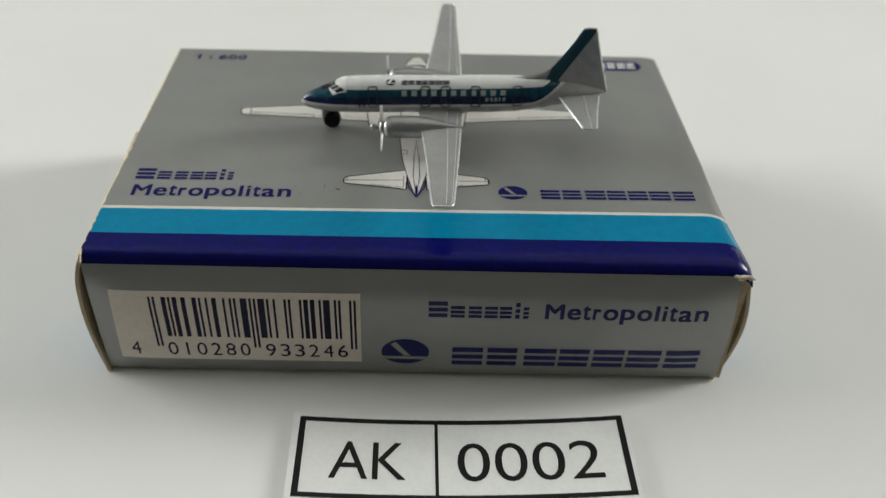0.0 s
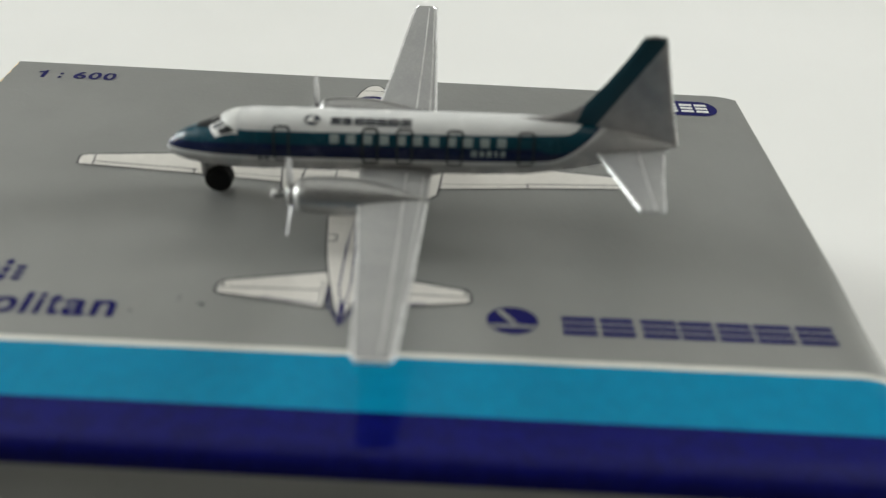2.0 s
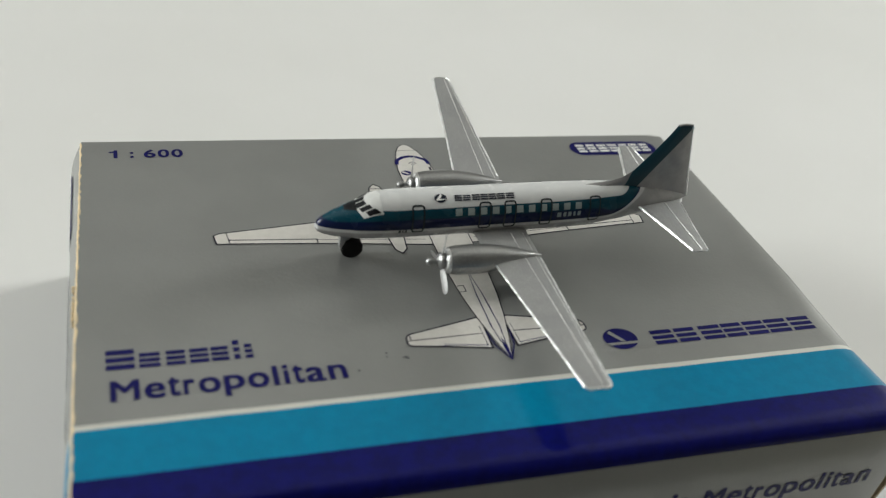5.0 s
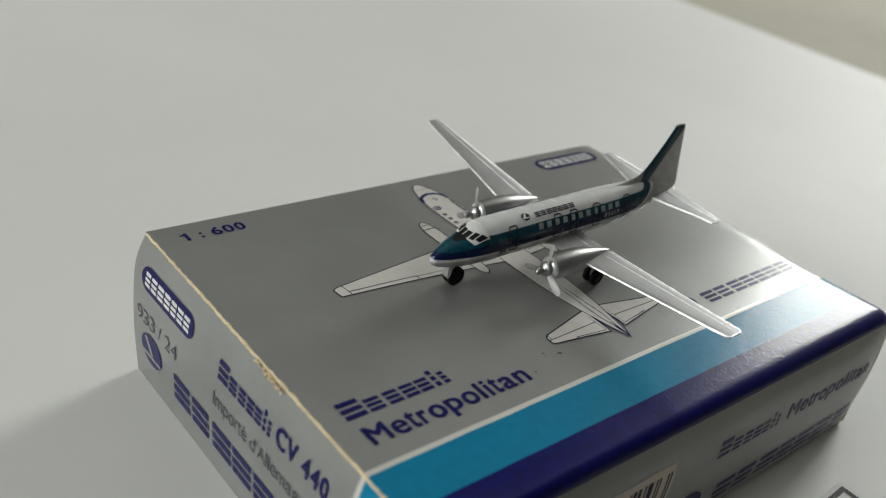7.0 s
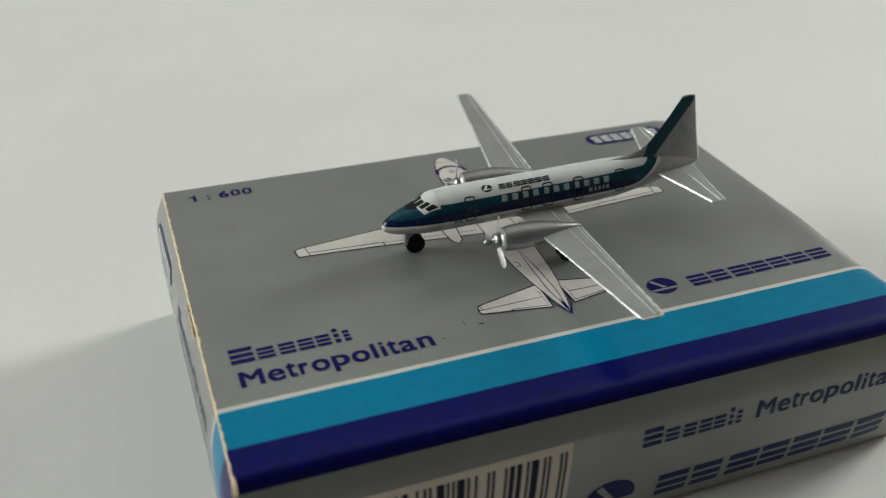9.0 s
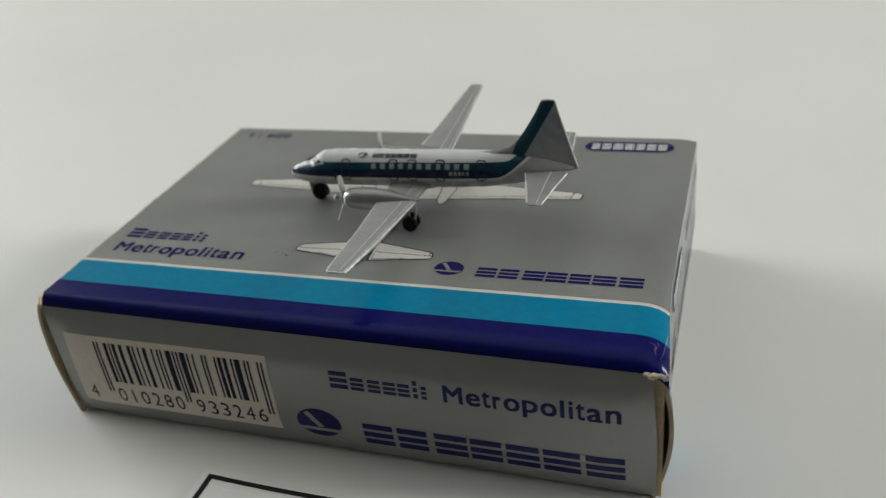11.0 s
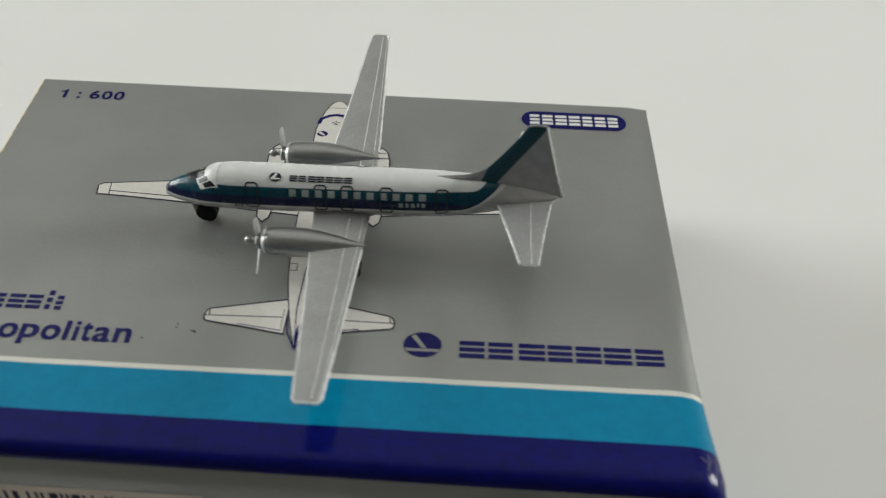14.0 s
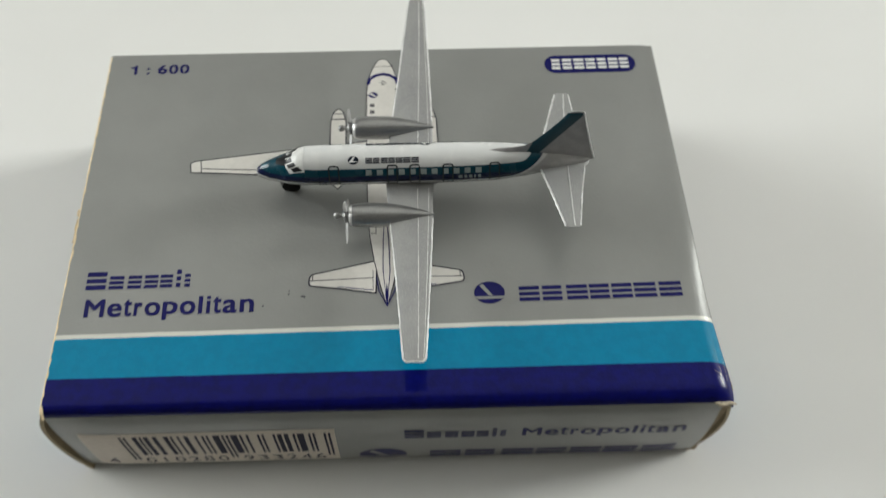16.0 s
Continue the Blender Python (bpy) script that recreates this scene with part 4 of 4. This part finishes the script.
def wing(thing, g):
    st = [(0.02, 0.65, 0.05, 0.43, 0.085), (0.045, 0.64, 0.30, 0.437, 0.08), (0.088, 0.63, 0.75, 0.465, 0.07), (0.18, 0.597, 1.6, 0.545, 0.055),
          (0.268, 0.553, 2.56, 0.645, 0.04), (0.282, 0.542, 2.69, 0.66, 0.036), (0.315, 0.51, 2.735, 0.663, 0.02)]
    if g > 0:   # the far wing is swept a little more
        st = [(a + 0.010 * v, b - 0.004 * v, v * 0.993, w, t) for a, b, v, w, t in st]
    st = [(a, b, g * v, w, t) for a, b, v, w, t in st]
    ob = part("wing", foil(st), "silver", thing)
    # raised hinge lines and worn edges
    for c, r in ((0.66, 0.008), (0.90, 0.007)):
        pts = []
        for lead, trail, across, up, thick in st[1:-1]:
            top = thick / 2 * (1.35 * math.sqrt(c) * (1 - c) ** 0.75 + 0.12)
            pts.append((lead + (trail - lead) * c, across, up + top - 0.002))
        part("hinge_line", worn_line(pts, r, int(c * 50) + g, 70), "hinge", ob)
    part("leading_edge", worn_line([(s[0] + 0.006, s[2], s[3]) for s in st[2:-1]], 0.014, 11 + g, 70), "bright", ob, "worn bright leading edge")
    part("tip_edge", worn_line([(st[-2][0], st[-2][2], st[-2][3]), (st[-1][0], st[-1][2], st[-1][3]), (st[-1][1], st[-1][2], st[-1][3]), (st[-2][1], st[-2][2], st[-2][3])], 0.014, 71 + g, 16), "bright", ob)
    part("trailing_edge", worn_line([(s[1] - 0.004, s[2], s[3]) for s in st[2:-1]], 0.014, 21 + g, 70), "bright", ob, "worn bright trailing edge")


def engine(thing, g):
    v, w = g * 0.67 - 0.018, 0.46
    m = Matrix.Translation((0.035, v, w))
    cowl = laid(lathe([(-0.44, 0.045), (-0.445, 0.085), (-0.432, 0.115), (-0.40, 0.138), (-0.33, 0.150), (-0.15, 0.156), (0.02, 0.150), (0.2, 0.122), (0.38, 0.08), (0.52, 0.042), (0.615, 0.012)], 32), m)
    ob = part("nacelle", cowl, "cowl", thing)
    part("cowl_rim", laid(lathe([(-0.449, 0.07), (-0.451, 0.092), (-0.438, 0.117), (-0.412, 0.134), (-0.405, 0.134)], 32), m), "bright", ob, "bright worn cowl rim")
    # solid ring in tyre black stands for the shade between cowl and propeller
    part("gap_ring", laid(lathe([(-0.43, 0.03), (-0.43, 0.062), (-0.462, 0.062), (-0.462, 0.03)], 24), m), "tyre", ob, "dark gap behind the propeller")
    prop = part("propeller_hub", laid(lathe([(-0.455, 0.03), (-0.456, 0.078), (-0.468, 0.090), (-0.495, 0.090), (-0.512, 0.076), (-0.522, 0.045), (-0.535, 0.026), (-0.566, 0.026), (-0.578, 0.040), (-0.60, 0.046), (-0.622, 0.040), (-0.640, 0.022), (-0.645, 0.006)], 24), m), "cowl", thing)
    for k in range(3):
        bm = bmesh.new()
        rows = []
        for r, half, twist in ((0.05, 0.018, 48), (0.10, 0.030, 36), (0.19, 0.044, 28), (0.29, 0.046, 22), (0.335, 0.036, 20), (0.35, 0.018, 20)):
            a = radians(twist)
            row = []
            for c, t in ((-1, 0), (-0.4, 1), (0.4, 1), (1, 0), (0.4, -1), (-0.4, -1)):
                row.append(bm.verts.new((c * half * math.sin(a) + t * 0.007 * math.cos(a), c * half * math.cos(a) - t * 0.007 * math.sin(a), r)))
            rows.append(row)
        for a, b in zip(rows, rows[1:]):
            for j in range(6):
                bm.faces.new((a[j], a[(j + 1) % 6], b[(j + 1) % 6], b[j]))
        bm.faces.new(rows[0]), bm.faces.new(rows[-1])
        bmesh.ops.recalc_face_normals(bm, faces=bm.faces)
        turn = Matrix.Rotation(radians(120 * k + (4 if g < 0 else -6)), 4, "X")
        part("propeller_blade", laid(bm, m @ Matrix.Translation((-0.482, 0, 0)) @ turn), "propeller", prop)


def tailplane(thing, g):
    st = [(1.95, 2.62, g * 0.03, 0.622, 0.06), (1.985, 2.555, g * 0.12, 0.627, 0.055), (2.115, 2.485, g * 0.55, 0.643, 0.04), (2.24, 2.43, g * 0.995, 0.658, 0.03), (2.255, 2.405, g * 1.02, 0.66, 0.018)]
    ob = part("tailplane", foil(st), "silver", thing)
    pts = [(s[0] + (s[1] - s[0]) * 0.62, s[2], s[3] + s[4] * 0.32) for s in st[1:-1]]
    part("hinge_line", worn_line(pts, 0.009, 31 + g), "hinge", ob)
    part("leading_edge", worn_line([(s[0] + 0.005, s[2], s[3]) for s in st[1:-1]], 0.017, 41 + g), "bright", ob)
    part("trailing_edge", worn_line([(s[1] - 0.004, s[2], s[3]) for s in st[1:-1]], 0.011, 51 + g), "bright", ob)


def fin(thing):
    """The fin and its long dorsal fillet: stations upwards of (height, leading edge, trailing edge, thickness)."""
    bm = bmesh.new()
    rows = []
    for w, lead, trail, thick in ((0.635, 1.64, 2.68, 0.075), (0.78, 1.62, 2.645, 0.07), (0.848, 1.26, 2.625, 0.065), (0.865, 1.44, 2.62, 0.06), (0.892, 1.64, 2.61, 0.06), (0.935, 1.78, 2.60, 0.058), (1.03, 1.895, 2.575, 0.055), (1.23, 2.04, 2.53, 0.05), (1.40, 2.15, 2.49, 0.046), (1.53, 2.225, 2.455, 0.042), (1.58, 2.25, 2.443, 0.038), (1.595, 2.27, 2.435, 0.02)):
        row = []
        segs = 12
        for k in range(2 * segs):
            a = math.pi * k / segs
            c = 0.5 - 0.5 * math.cos(a)
            t = thick / 2 * min(1.0, 6 * c + 0.05, 3.5 * (1 - c) + 0.25) * (1 if k < segs else -1)
            if k in (0, segs):
                t = 0
            row.append(bm.verts.new((lead + (trail - lead) * c, t, w)))
        rows.append(row)
    for a, b in zip(rows, rows[1:]):
        for k in range(len(a)):
            j = (k + 1) % len(a)
            bm.faces.new((a[k], a[j], b[j], b[k]))
    bm.faces.new(rows[0]), bm.faces.new(rows[-1])
    bmesh.ops.recalc_face_normals(bm, faces=bm.faces)
    ob = part("fin", bm, "fin", thing)
    part("trailing_edge", worn_line([(2.67, 0, 0.66), (2.57, 0, 1.03), (2.485, 0, 1.38), (2.44, 0, 1.58)], 0.015, 61, 50), "bright", ob)
    part("fin_cap", tube([(2.262, 0, 1.592), (2.34, 0, 1.60), (2.435, 0, 1.592)], 0.014, 8), "silver", ob)


def wheel(name, x, y, z, r, wide, parent):
    bm = lathe([(-wide / 2, r * 0.5), (-wide / 2, r * 0.82), (-wide * 0.35, r * 0.97), (0, r), (wide * 0.35, r * 0.97), (wide / 2, r * 0.82), (wide / 2, r * 0.5)], 28, "y")
    return part(name, laid(bm, Matrix.Translation((x, y, z))), "tyre", parent)


def nose_gear(thing):
    leg = part("nose_leg", tube([(-1.28, 0, 0.38), (-1.275, 0, 0.14)], 0.035, 12), "silver", thing)
    part("fork", block(-1.36, -1.30, -0.06, 0.06, 0.15, 0.38, 0.015), "silver", leg)
    for g in (-1, 1):
        wheel("nose_wheel", -1.225, g * 0.035, stand(-1.225, g * 0.035, 0.120), 0.120, 0.072, thing)


def main_gear(thing, g):
    v = g * 0.67 - 0.018
    leg = part("main_leg", tube([(0.45, v, 0.40), (0.47, v, 0.10)], 0.028, 12), "silver", thing)
    part("drag_strut", tube([(0.59, v, 0.44), (0.575, v, 0.25), (0.53, v, 0.12)], 0.018, 10), "silver", leg)
    for s in (-1, 1):
        hub = wheel("main_wheel", 0.485, v + s * 0.055, stand(0.485, v, 0.11), 0.11, 0.066, thing)
        part("wheel_hub", laid(lathe([(-0.039, 0.02), (-0.039, 0.044), (0.039, 0.044), (0.039, 0.02)], 16, "y"), Matrix.Translation((0.485, v + s * 0.055, stand(0.485, v, 0.11)))), "decal_dark", hub)


airplane()


# ---- the number card ----
def number_card():
    thing = empty("number_card", pose(0, 0, 0), "small white paper card, curled, with black frame and printed letters", "card")
    xm = 0.45

    def curl(x):
        return 0.012 + 0.024 * (x - xm) ** 2

    part("paper", solid(lambda s, t: (-1.48 + 4.14 * s, -2.12 + 1.34 * t, curl(-1.48 + 4.14 * s)), 40, 6, 0.012), "paper", thing)

    def bent(bm, lift=0.003):
        for v in bm.verts:
            v.co.z = curl(v.co.x) + lift
        return bm

    def bar(x0, x1, y0, y1):
        return bent(gridded(x0, x1, y0, y1, max(1, int((x1 - x0) * 8)), 1))

    for x0, x1, y0, y1 in ((-1.40, 2.61, -0.915, -0.845), (-1.40, 2.61, -2.05, -1.98), (-1.40, -1.325, -1.98, -0.915), (2.535, 2.61, -1.98, -0.915), (0.265, 0.305, -1.98, -0.915)):
        part("frame_line", bar(x0, x1, y0, y1), "toner", thing, smooth=False)
    part("lettering", bent(letters("AK", -0.995, -1.765, 0.91, 0.555, 0.0)), "toner", thing, smooth=False)
    part("lettering", bent(letters("0002", 0.535, -1.785, 1.74, 0.575, -0.003)), "toner", thing, smooth=False)


number_card()
